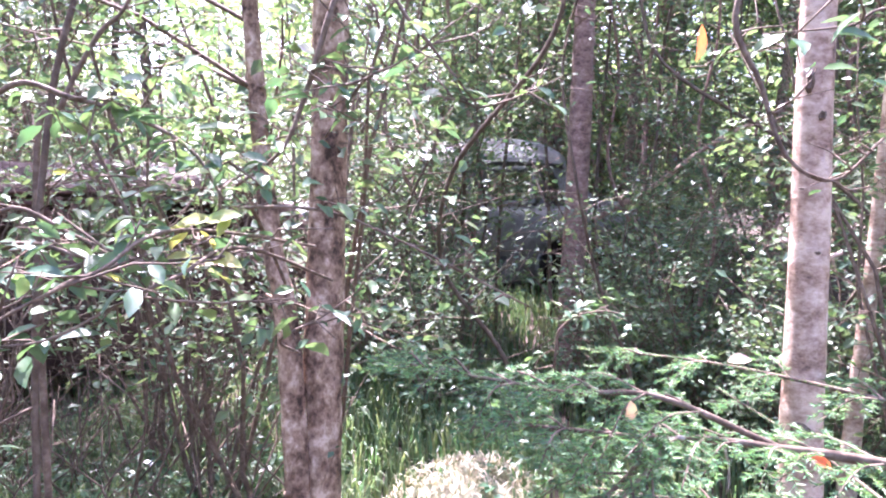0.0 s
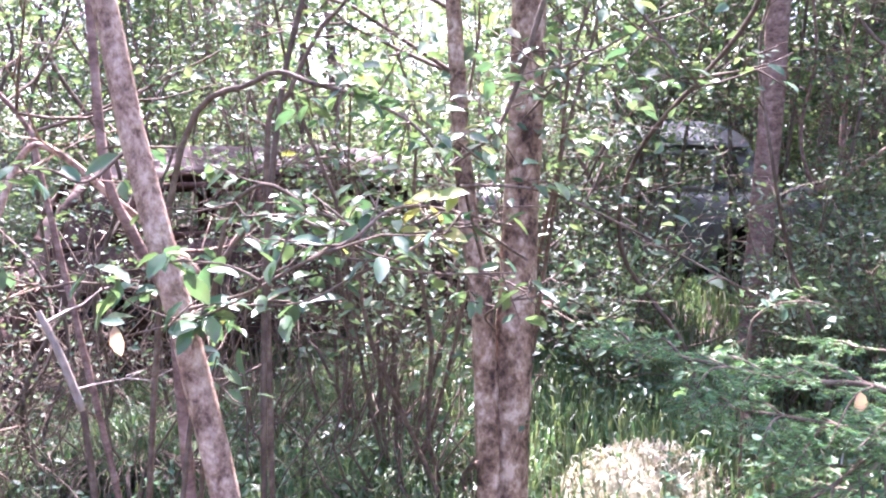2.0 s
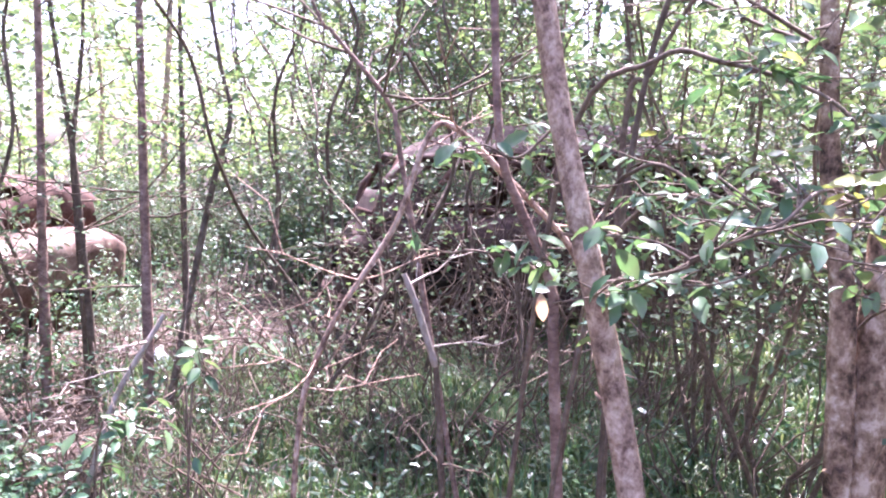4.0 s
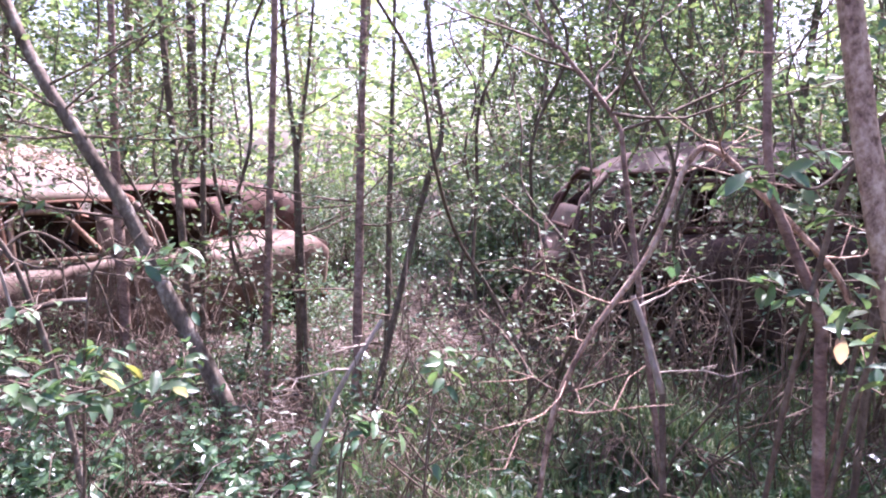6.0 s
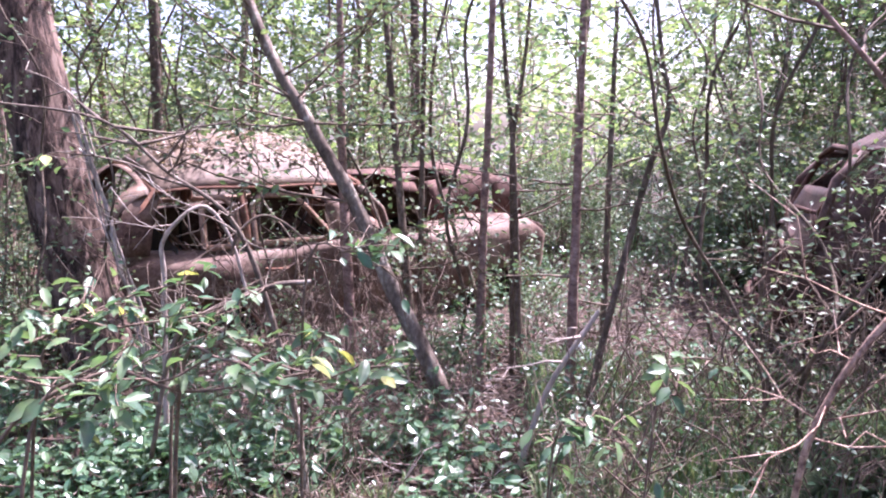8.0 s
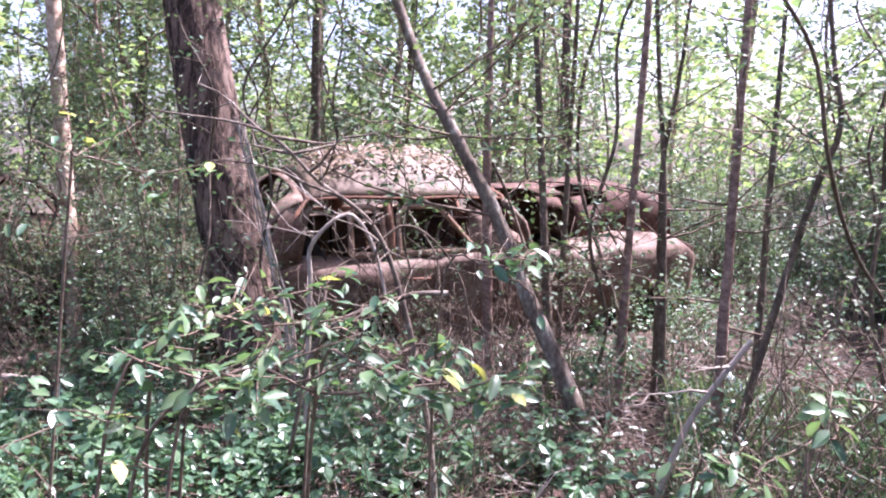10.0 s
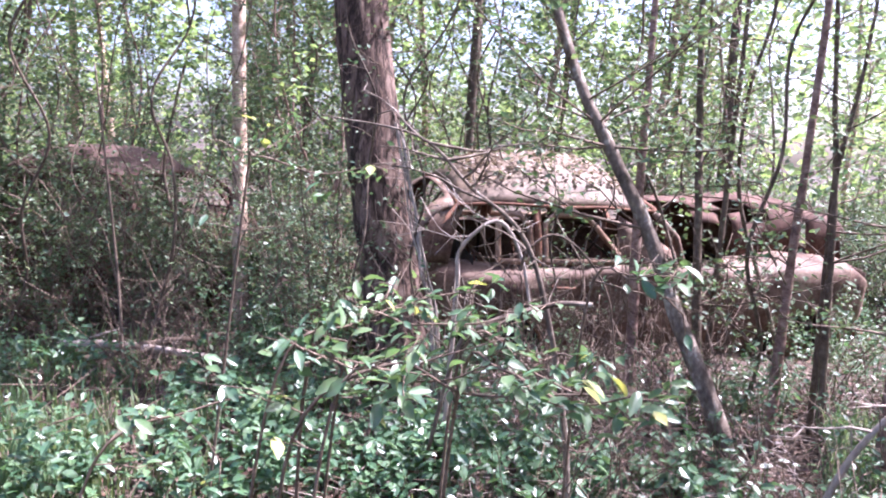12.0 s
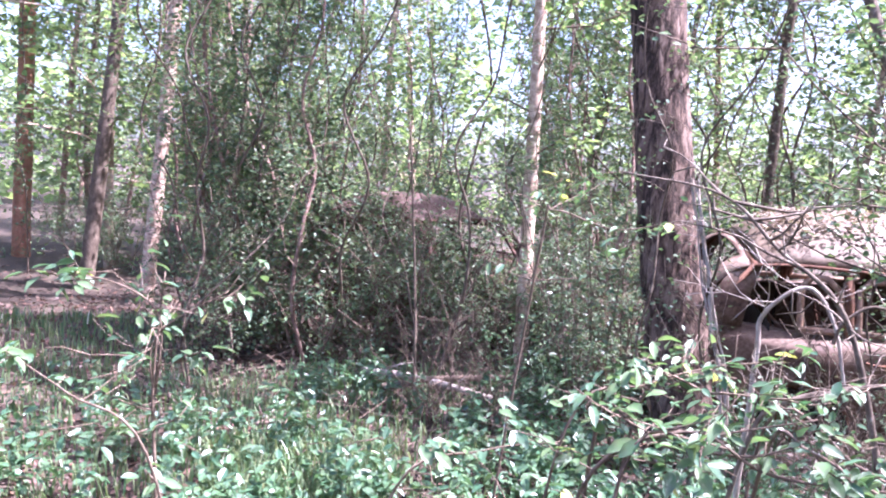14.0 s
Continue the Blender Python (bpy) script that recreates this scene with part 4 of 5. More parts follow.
def woods():
    R = np.random.default_rng(5)
    scatter("bush", 3, 4, (7, 18), (2.8, 3.8), R, (0.85, 1.05))
    scatter("bush", 3, 4, (93, 99), (4.9, 6.2), R, (0.45, 0.65))
    scatter("dead", 4, 3, (6, 22), (2.2, 3.4), R, (0.5, 0.8))
    scatter("bush", 3, 3, (-40, -29), (2.8, 4.2), R, (0.85, 1.05))
    scatter("leafy", 5, 34, (-45, 28), (5.5, 12), R)
    scatter("leafy", 5, 4, (-45, -25), (3.8, 5.5), R)
    scatter("leafy", 5, 14, (-40, 4), (8, 12), R)
    scatter("tall", 4, 7, (-40, 12), (9.5, 14), R)
    scatter("leafy", 5, 20, (28, 84), (8.8, 14), R)
    scatter("leafy", 5, 14, (27, 47), (8.8, 14), R, (1.1, 1.5))
    scatter("tall", 4, 4, (27, 46), (11, 16), R)
    scatter("leafy", 5, 46, (94, 128), (7.0, 12), R)
    scatter("leafy", 5, 8, (126, 150), (9, 14), R)
    scatter("bare", 3, 10, (30, 76), (4.6, 9), R)
    scatter("bare", 3, 24, (80, 122), (6.5, 10), R)
    scatter("bare", 3, 14, (-40, 28), (3.6, 8), R)
    scatter("shrub", 3, 22, (-42, 26), (3.8, 6.5), R, (0.6, 0.9))
    scatter("shrub", 3, 34, (22, 80), (8.3, 12), R, (0.7, 1.1))
    scatter("shrub", 3, 14, (124, 155), (9, 15), R, (0.5, 0.9))
    scatter("dead", 4, 10, (66, 86), (3.9, 5.2), R, (0.5, 0.8))
    scatter("bush", 3, 7, (93, 126), (5.2, 7.5), R, (0.6, 0.9))
    scatter("shrub", 3, 5, (106, 127), (5.2, 6.8), R, (0.5, 0.8))
    scatter("bare", 3, 12, (104, 127), (5.0, 7.0), R, (0.6, 1.0))
    scatter("leafy", 5, 10, (106, 127), (6.0, 7.5), R, (0.6, 0.9))
    scatter("dead", 4, 8, (96, 112), (4.6, 6.2), R, (0.4, 0.7))
    scatter("leafy", 5, 5, (-4, 6), (4.0, 6.0), R)
    scatter("shrub", 3, 16, (84, 128), (6.6, 9.5), R, (0.6, 1.0))
    scatter("dead", 4, 7, (12, 36), (2.4, 4.2), R, (0.45, 0.95))
    scatter("dead", 4, 10, (22, 56), (2.6, 4.2), R, (0.5, 0.9))
    scatter("dead", 4, 34, (48, 80), (2.0, 5), R, (0.3, 0.6))
    scatter("bare", 3, 6, (28, 52), (3.2, 4.4), R, (0.7, 1.0))
    scatter("dead", 4, 7, (30, 50), (3.9, 4.7), R, (0.8, 1.2))
    scatter("dead", 4, 18, (84, 118), (5.8, 8), R, (0.7, 1.1))
    scatter("tall", 4, 16, (-60, 40), (9, 14), R)
    scatter("tall", 4, 10, (30, 90), (11, 18), R)
    scatter("tall", 4, 18, (85, 170), (11, 18), R)
    scatter("tall", 4, 30, (-90, 190), (17, 30), R)
    scatter("tall", 4, 4, (-100, -55), (5, 10), R)
    scatter("shrub", 3, 3, (52, 62), (5.0, 7.6), R, (0.4, 0.6))
    scatter("shrub", 3, 14, (41, 56), (6.6, 9.5), R, (0.55, 0.85))
    scatter("bush", 3, 3, (50, 60), (5.6, 7.2), R, (0.4, 0.6))
    scatter("bare", 3, 4, (24, 54), (3.3, 4.5), R, (0.45, 0.8))
    scatter("dead", 4, 4, (26, 54), (3.3, 4.5), R, (0.5, 0.8))
    scatter("bush", 3, 7, (0, 7), (5.2, 6.6), R, (0.65, 0.95))
    scatter("leafy", 5, 3, (1, 6), (5.9, 6.8), R, (0.7, 0.9))
    scatter("shrub", 3, 3, (0, 4), (4.6, 6.2), R, (0.45, 0.6))
    scatter("leafy", 5, 4, (-22, -16), (4.8, 6.6), R, (0.7, 1.0))
    scatter("leafy", 5, 3, (-9.6, -4.8), (8.8, 10.5), R, (0.9, 1.1))
    scatter("leafy", 5, 24, (-42, 30), (9, 15), R, (1.1, 1.5))
    scatter("leafy", 5, 12, (-42, -20), (12, 19), R, (1.5, 2.0))
    scatter("leafy", 5, 24, (-20, 26), (11, 18), R, (1.4, 2.0))
    scatter("shrub", 3, 12, (20, 46), (7.2, 8.6), R, (1.0, 1.35))
    scatter("dead", 4, 5, (3, 12), (4.6, 6.0), R, (0.7, 1.1))
    scatter("bare", 3, 5, (2, 12), (4.4, 6.0), R, (0.5, 0.8))
    scatter("bush", 3, 3, (46, 56), (5.8, 7.2), R, (0.45, 0.7))
    scatter("shrub", 3, 6, (99, 107), (6.3, 7.2), R, (0.5, 0.8))
    scatter("shrub", 3, 3, (104, 114), (6.2, 7.2), R, (0.6, 0.9))
    scatter("dead", 4, 4, (62, 94), (4.3, 5.4), R, (0.5, 0.9))
    scatter("bare", 3, 5, (60, 96), (4.4, 5.4), R, (0.5, 0.8))
    scatter("bush", 3, 4, (-21, -13), (5.6, 7.0), R, (0.5, 0.7))


woods()


def far_woods():
    """The distant edge of the wood: many clumps of leaves and trunks round about."""
    R = np.random.default_rng(9)
    g = Geo()
    n = 90000
    b = np.concatenate([R.uniform(-180, 180, n - 30000), R.uniform(-50, 35, 30000)])
    d = R.uniform(26, 48, n)
    xy = polar(b, d)
    h = 11 + 4 * np.sin(b * 0.21) + 2.5 * np.sin(b * 0.73)
    z = R.uniform(0, 1, n) ** 1.5 * h
    leaves(g, np.column_stack([xy, z]), 0.5, R, tilt=1.2)
    tagged(piece("far_woods", g, LEAF_FAR), "distant sunlit green woodland edge", "woodland", kind="stuff")


far_woods()


# ---- ground cover ----
def on_ground(bearings, dists, n, rng, lift=0.0, power=0.7):
    b = rng.uniform(*bearings, n)
    d = dists[0] + (dists[1] - dists[0]) * rng.uniform(0, 1, n) ** power
    xy = polar(b, d)
    z = np.array([ground_z(x, y) for x, y in xy]) + lift
    return np.column_stack([xy, z])


def ground_cover():
    R = np.random.default_rng(31)
    g = Geo()
    leaves(g, on_ground((-60, 160), (0.8, 13), 26000, R, 0.012, 0.8), 0.055, R, tilt=0.35, droop=0.0)
    leaves(g, on_ground((112, 152), (2.0, 9.0), 9000, R, 0.014, 0.8), 0.05, R, tilt=0.5, droop=0.0)
    leaves(g, on_ground((40, 112), (1.8, 5.5), 7000, R, 0.014, 0.8), 0.045, R, tilt=0.6, droop=0.0)
    tagged(piece("leaf_litter", g, LITTER), "brown and tan fallen leaves on the soil", "leaf litter", kind="stuff")
    g = Geo()
    for bear, dist, n, h in (((-42, 30), (2.6, 7), 14000, 0.19), ((-10, 12), (3.4, 5.0), 2500, 0.22), ((2, 14), (2.0, 3.2), 2500, 0.24), ((10, 30), (2.0, 4.2), 4500, 0.24), ((18, 60), (2.0, 4.8), 12000, 0.16), ((104, 128), (2.5, 6), 2500, 0.12), ((70, 104), (1.2, 3.0), 2500, 0.13), ((126, 150), (2.2, 8), 4500, 0.10), ((112, 126), (2.2, 4.2), 2500, 0.14)):
        blades(g, on_ground(bear, dist, n, R), h, R)
    tagged(piece("grass", g, GRASS), "fine green and straw-coloured woodland grass", "grass", kind="stuff")
    # low leafy herbs, thick on the open side of the clearing
    g, st = Geo(), Geo()
    for bear, dist, n, h in (((66, 104), (1.5, 3.9), 330, 0.32), ((104, 128), (1.8, 3.4), 200, 0.3), ((92, 120), (3.9, 6.5), 260, 0.3), ((48, 80), (1.6, 3.6), 150, 0.34), ((-40, 40), (2.2, 5.5), 420, 0.3), ((110, 140), (2.5, 6), 160, 0.3), ((4, 26), (2.3, 4.2), 260, 0.3), ((112, 146), (2.0, 4.5), 170, 0.28), ((84, 118), (2.5, 4.6), 300, 0.34), ((66, 104), (1.5, 3.9), 160, 0.3)):
        for p in on_ground(bear, dist, n, R):
            if noise.noise(Vector((p[0] * 1.5, p[1] * 1.5, 4.0))) < -0.08:
                continue
            k = R.uniform(0.5, 1.2) * h
            top = p + np.array([R.normal(0, 0.06), R.normal(0, 0.06), k])
            tube(st, [p, (p + top) / 2 + R.normal(0, 0.01, 3), top], 0.003, 0.0015, 3)
            m = int(R.integers(7, 14))
            f = R.uniform(0.35, 1.0, m)
            leaves(g, p + (top - p) * f[:, None] + R.normal(0, 0.02, (m, 3)), 0.055, R, fine=True, tilt=0.35, droop=0.15)
    for bear, dist, n, h in (((93, 104), (4.4, 6.0), 130, 0.65), ((44, 66), (2.6, 5.0), 120, 0.38), ((50, 63), (4.6, 8.0), 190, 0.5), ((40, 53), (6.3, 10.0), 420, 0.8), ((62, 92), (3.2, 5.2), 190, 0.45), ((20, 44), (2.2, 4.0), 130, 0.35)):
        for p in on_ground(bear, dist, n, R):
            if noise.noise(Vector((p[0] * 1.7, p[1] * 1.7, 8.0))) < -0.1:
                continue
            top = p + np.array([R.normal(0, 0.1), R.normal(0, 0.1), R.uniform(0.5, 1.2) * h])
            tube(st, [p, (p + top) / 2 + R.normal(0, 0.02, 3), top], 0.003, 0.0015, 3)
            m = int(R.integers(10, 22))
            f = R.uniform(0.3, 1.0, m)
            leaves(g, p + (top - p) * f[:, None] + R.normal(0, 0.04, (m, 3)), 0.04, R, fine=True, tilt=0.4, droop=0.1)
    tagged(piece("herb_stems", st, GRASS), "thin green herb stems", "herbs", kind="stuff")
    tagged(piece("herb_leaves", g, HERB), "low green leafy woodland herbs", "herbs", kind="stuff")
    g = Geo()
    for p in on_ground((10, 130), (1.6, 7.5), 1700, R, 0.03):
        a = R.uniform(0, 6.28)
        L = R.uniform(0.15, 0.7)
        q = p + np.array([math.cos(a) * L, math.sin(a) * L, R.uniform(-0.02, 0.18)])
        tube(g, [p, (p + q) / 2 + R.normal(0, 0.03, 3), q], R.uniform(.003, .008), 0.002, 4)
    g2 = Geo()
    for p in on_ground((30, 92), (1.8, 5.6), 800, R, 0.05):
        a = R.uniform(0, 6.28)
        L = R.uniform(0.12, 0.5)
        q = p + np.array([math.cos(a) * L, math.sin(a) * L, R.uniform(-0.02, 0.2)])
        tube(g2, [p, (p + q) / 2 + R.normal(0, 0.025, 3), q], R.uniform(.002, .006), 0.0015, 4)
    tagged(piece("bleached_twigs", g2, PALE), "thin bleached dead twigs over the litter", "twigs", kind="stuff")
    tagged(piece("fallen_twigs", g, TWIG), "scattered dead twigs on the forest floor", "twigs", kind="stuff")


ground_cover()


def mound(name, label, at, size, mat, rng, hollow=False):
    """A rounded hummock of moss and litter."""
    n, m = 28, 10
    V = np.zeros((n, m, 3))
    for i in range(n):
        a = 2 * math.pi * i / (n - 1)
        for j in range(m):
            k = j / (m - 1)
            s = 1 + 0.25 * noise.noise(Vector((math.cos(a) * 2, math.sin(a) * 2, at[0]))) + 0.1 * noise.noise(Vector((math.cos(a) * 6, math.sin(a) * 6, k * 4)))
            V[i, j] = (size[0] * k * math.cos(a) * s, size[1] * k * math.sin(a) * s, size[2] * (1 - k ** 2.2) - 0.06 * k + 0.05 * noise.noise(Vector((math.cos(a) * k * 5, math.sin(a) * k * 5, 2))))
    gap = (lambda i, j: not (19 <= i <= 25 and 4 <= j <= 8)) if hollow else None
    ob = part(name, shell(V, n, m, gap, thick=0.02), mat, None)
    ob.matrix_world = Matrix.Translation((at[0], at[1], ground_z(at[0], at[1])))
    return tagged(ob, label, "mound")


MR = np.random.default_rng(14)
# the first hummock has its sunlight painted into MOUND and MOUND_LEAF
mound("moss_mound", "hummock of pale moss and dry litter with sunlight painted into its colour", (-0.02, 3.22), (0.38, 0.34, 0.17), MOUND, MR)
mound("moss_mound", "green mossy hummock before the dark brown car", (-2.8, 3.55), (0.95, 0.6, 0.22), MOSS, MR)
mound("moss_mound", "mossy bank with a dark hollow and hanging roots", (-2.2, 2.75), (0.75, 0.55, 0.36), MOSS, MR, hollow=True)


# ---- dead branches and sticks ----
def stick(name, label, pts, r0, r1, mat, rng, twigs=4, category="branch", sides=9):
    root = thing(name, label, category, tuple(pts[0]))
    line = smooth_line(np.asarray(pts, float) - np.asarray(pts[0], float), 6)
    g = Geo()
    tube(g, line, r0, r1, sides, 0.06, rng)
    piece("stem", g, mat, root, smooth=True)
    if twigs:
        ls = limb_set(line, rng, twigs, 0.15, 0.95, 0.35, 0.1, 2, r1 * 0.6)
        for i in range(0, len(ls), 3):
            g = Geo()
            for p, r in ls[i:i + 3]:
                tube(g, p, max(0.002, r), 0.001, 4)
            piece("twig", g, mat, root, smooth=True)
    return root


SR = np.random.default_rng(17)
stick("broken_branch", "broken grey-brown branch bent over in a sharp elbow", [(-0.95, 1.43, 1.30), (-0.99, 1.40, 1.38), (-1.08, 1.32, 1.50), (-1.17, 1.24, 1.61), (-1.21, 1.20, 1.58), (-1.24, 1.13, 1.40), (-1.32, 1.00, 1.17), (-1.34, 0.93, 0.91), (-1.36, 0.9, 0.1)], .0075, .006, TAN, SR, 12)
stick("bent_branch", "pale bleached branch bent into an arch", [(-3.27, 0.08, 0.55), (-3.27, 0.10, 1.07), (-3.29, 0.11, 1.22), (-3.29, 0.24, 1.33), (-3.26, 0.33, 1.22), (-3.22, 0.38, 1.0)], .010, .005, PALE, SR, 5)
stick("bent_branch", "thin pale twig arching before the tan car", [(-3.24, 0.33, 1.15), (-3.25, 0.36, 1.23), (-3.25, 0.45, 1.29), (-3.22, 0.56, 1.23), (-3.19, 0.66, 1.07), (-3.17, 0.70, 0.8)], .006, .003, TWIG, SR, 5)
stick("dead_branch", "long dark bare branch hanging before the tan car", [(-3.24, -0.42, 1.69), (-3.17, -0.07, 1.63), (-3.12, 0.12, 1.46), (-3.07, 0.30, 1.31), (-3.02, 0.40, 1.04), (-2.94, 0.48, 0.58), (-2.9, 0.5, 0.1)], .003, .013, LICHEN, SR, 14)
stick("fallen_branch", "thin bare branch leaning beside the grey car", [(0.85, 5.63, 1.27), (1.3, 5.68, 1.52), (1.72, 5.73, 1.82), (2.3, 5.8, 2.1)], .022, .012, TAN, SR, 6)
stick("peeled_stick", "dead stick with a peeled white upper end", [(-1.62, 1.65, 1.19), (-1.58, 1.67, 1.08), (-1.53, 1.69, 0.91)], .009, .011, PALE, SR, 2)
stick("dead_stick", "dark dead stick under a peeled end", [(-1.53, 1.69, 0.92), (-1.515, 1.70, 0.6), (-1.50, 1.70, 0.1)], .009, .011, TWIG, SR, 5)
stick("pale_stick", "bleached stick leaning in the litter", [(-2.89, 1.70, 0.88), (-2.94, 1.50, 0.57), (-2.98, 1.38, 0.2)], .010, .014, PALE, SR, 2)
stick("dead_branch", "pale lichen-covered dead branch low in the brush", [(-2.80, 0.50, 1.12), (-2.83, 0.38, 1.11), (-2.85, 0.18, 1.04), (-2.85, 0.08, 0.95), (-2.86, 0.0, 0.6)], .009, .007, LICHEN, SR, 6)
vine = thing("hanging_vine", "pale peeling dead vine hanging along the pine trunk", "vine", (-4.76, -0.17, 1.72))
for k in range(6):
    g = Geo()
    line = smooth_line(np.array([(-4.76, -0.17, 1.72), (-4.75, -0.13, 1.53), (-4.69, -0.05, 1.19), (-4.64, 0.02, 0.9), (-4.60, 0.08, 0.66), (-4.57, 0.13, 0.1)]) - (-4.76, -0.17, 1.72) + SR.normal(0, 0.018, (6, 3)), 7)
    tube(g, line, SR.uniform(.004, .008), SR.uniform(.004, .009), 6, 0.12, SR)
    for q, r in limb_set(line, SR, 2, 0.2, 0.9, 0.14, 0.0, 1, 0.003):
        tube(g, q, 0.0025, 0.001, 4)
    piece("strand", g, PALE, vine, smooth=True)
stick("fallen_log", "pale fallen log lying in the litter", [(-5.45, -2.35, 0.18), (-5.35, -1.9, 0.22), (-5.2, -1.3, 0.2)], .032, .022, PALE, SR, 5, "log")
stick("fallen_log", "thin grey fallen log under dead twigs", [(-5.2, -2.1, 0.16), (-5.35, -1.7, 0.24), (-5.6, -1.2, 0.26)], .028, .02, TWIG, SR, 8, "log")
stick("pale_stick", "thin dead sapling stem standing bare", [(-5.06, -1.80, 0.1), (-5.10, -1.84, 0.71), (-5.15, -1.94, 1.60), (-5.2, -2.0, 2.0)], .011, .005, GREY, SR, 5)
stick("bare_limb", "dark bare limb among the leaves", [(-1.02, 1.72, 0.2), (-1.0, 1.75, 1.2), (-0.95, 1.78, 1.75), (-0.86, 1.8, 2.1), (-0.8, 1.85, 2.6)], .009, .007, GREY, SR, 8)


# ---- leafy branches close by, leaf by leaf ----
def leaf_mesh(length, rng, mat, bend):
    g = Geo()
    v = FINE_V.copy()
    v[:, 2] += -bend * v[:, 0] ** 2 + rng.normal(0, 0.015, len(v))
    v[:, 1] *= rng.uniform(0.66, 1.05)
    g.add(v * length, None, FINE_T)
    return g.mesh("leaf", mat, True)


LR = np.random.default_rng(41)
LEAVES = [leaf_mesh(LR.uniform(0.030, 0.056), LR, LEAF_NEAR, LR.uniform(0, 0.3)) for _ in range(10)]
LEAVES_Y = [leaf_mesh(LR.uniform(0.045, 0.06), LR, LEAF_YELLOW, LR.uniform(0, 0.3)) for _ in range(3)]
LEAVES_T = [leaf_mesh(LR.uniform(0.045, 0.052), LR, LEAF_TAN, 0.2) for _ in range(2)]
LEAVES_D = [leaf_mesh(LR.uniform(0.05, 0.06), LR, LEAF_DEAD, LR.uniform(0.1, 0.4)) for _ in range(3)]


def set_leaf(root, pool, at, along, facing, size, k=0):
    """One leaf at a place in the world, its tip along one way and its face towards another."""
    u = Vector(along).normalized()
    w = Vector(facing)
    w = (w - u * w.dot(u)).normalized()
    m = Matrix((u, w.cross(u), w)).transposed().to_4x4()
    ob = piece("leaf", pool[k % len(pool)], None, root)
    ob.matrix_basis = Matrix.Translation(Vector(at) - root.matrix_basis.translation) @ m @ Matrix.Scale(size, 4)
    return ob


def leafy_branch(label, pts, r, count, rng, mats=((1.0, LEAVES),), side=0.14, size=1.0, twigs=8):
    root = thing("leafy_branch", label, "branch", tuple(pts[0]))
    line = smooth_line(np.asarray(pts, float) - np.asarray(pts[0], float), 6)
    g = Geo()
    tube(g, line, r, r * 0.35, 7, 0.05, rng)
    ls = [(line[len(line) // 4:], r)]
    if twigs:
        ls += limb_set(line, rng, twigs, 0.2, 1.0, side * 1.6, 0.1, 1, 0.0025)
    piece("stem", g, TWIG, root, smooth=True)
    for i in range(1, len(ls), 2):
        g = Geo()
        for p, q in ls[i:i + 2]:
            tube(g, p, 0.0024, 0.001, 4)
        piece("twig", g, TWIG, root, smooth=True)
    count = int(count * 1.8)
    at = along_limbs(ls, count, rng, 0.012)
    u, v, w = leaf_frames(count, rng, 0.45, 0.25)
    for i in range(count):
        f, acc = rng.uniform(), 0
        for share, pool in mats:
            acc += share
            if f <= acc:
                break
        ob = piece("leaf", pool[int(rng.integers(len(pool)))], None, root)
        s = rng.uniform(0.7, 1.2) * size
        m = Matrix((u[i], v[i], w[i])).transposed().to_4x4()
        ob.matrix_basis = Matrix.Translation(at[i]) @ m @ Matrix.Scale(s, 4)
    return root


def hollow_roots():
    """Dead grass and roots that hang over the hollow of the mossy bank."""
    R = np.random.default_rng(19)
    g = Geo()
    z = ground_z(-2.2, 2.75)
    for _ in range(40):
        a = radians(R.uniform(245, 345))
        r0, r1 = R.uniform(0.2, 0.35), R.uniform(0.45, 0.7)
        p = np.array([-2.2 + r0 * math.cos(a), 2.75 + 0.8 * r0 * math.sin(a), z + R.uniform(0.28, 0.34)])
        q = np.array([-2.2 + r1 * math.cos(a + 0.1), 2.75 + 0.8 * r1 * math.sin(a + 0.1), z + R.uniform(0.02, 0.18)])
        m = (p + q) / 2 + np.array([0.08 * math.cos(a), 0.08 * math.sin(a), 0.08])
        tube(g, smooth_line([p, m, q], 4), R.uniform(.002, .005), 0.0015, 4)
    tagged(piece("hanging_roots", g, TWIG, smooth=True), "thin brown roots hanging over a mossy bank", "roots", kind="stuff")
    g = Geo()
    at = []
    for _ in range(4200):
        a, k = R.uniform(0, 6.28), R.uniform(0, 1) ** 0.6
        cx, cy, sx, sy, h = (-2.8, 3.55, 0.95, 0.6, 0.22) if R.random() < 0.6 else (-2.2, 2.75, 0.55, 0.42, 0.35)
        at.append((cx + sx * k * math.cos(a), cy + sy * k * math.sin(a), ground_z(cx, cy) + h * (1 - k ** 2.2) - 0.02))
    blades(g, np.array(at), 0.12, R, lean=0.9, width=0.004)
    dry = Geo()
    spots = []
    for _ in range(700):
        a, k = R.uniform(0, 6.28), R.uniform(0, 1) ** 0.55
        spots.append((-0.02 + 0.36 * k * math.cos(a), 3.22 + 0.34 * k * math.sin(a), ground_z(-0.02, 3.22) + 0.17 * (1 - k ** 2.2) + 0.01))
    blades(dry, np.array(spots), 0.035, R, lean=1.6, width=0.004)
    leaves(dry, np.array(spots[:300]) + (0, 0, 0.006), 0.022, R, tilt=0.6, droop=0)
    tagged(piece("mound_litter", dry, MOUND_LEAF), "dry litter and moss on the hummock, painted paler as if sunlit", "leaf litter", kind="stuff")
    tagged(piece("moss_grass", g, GRASS), "short dull grass on the mossy hummocks", "grass", kind="stuff")


hollow_roots()


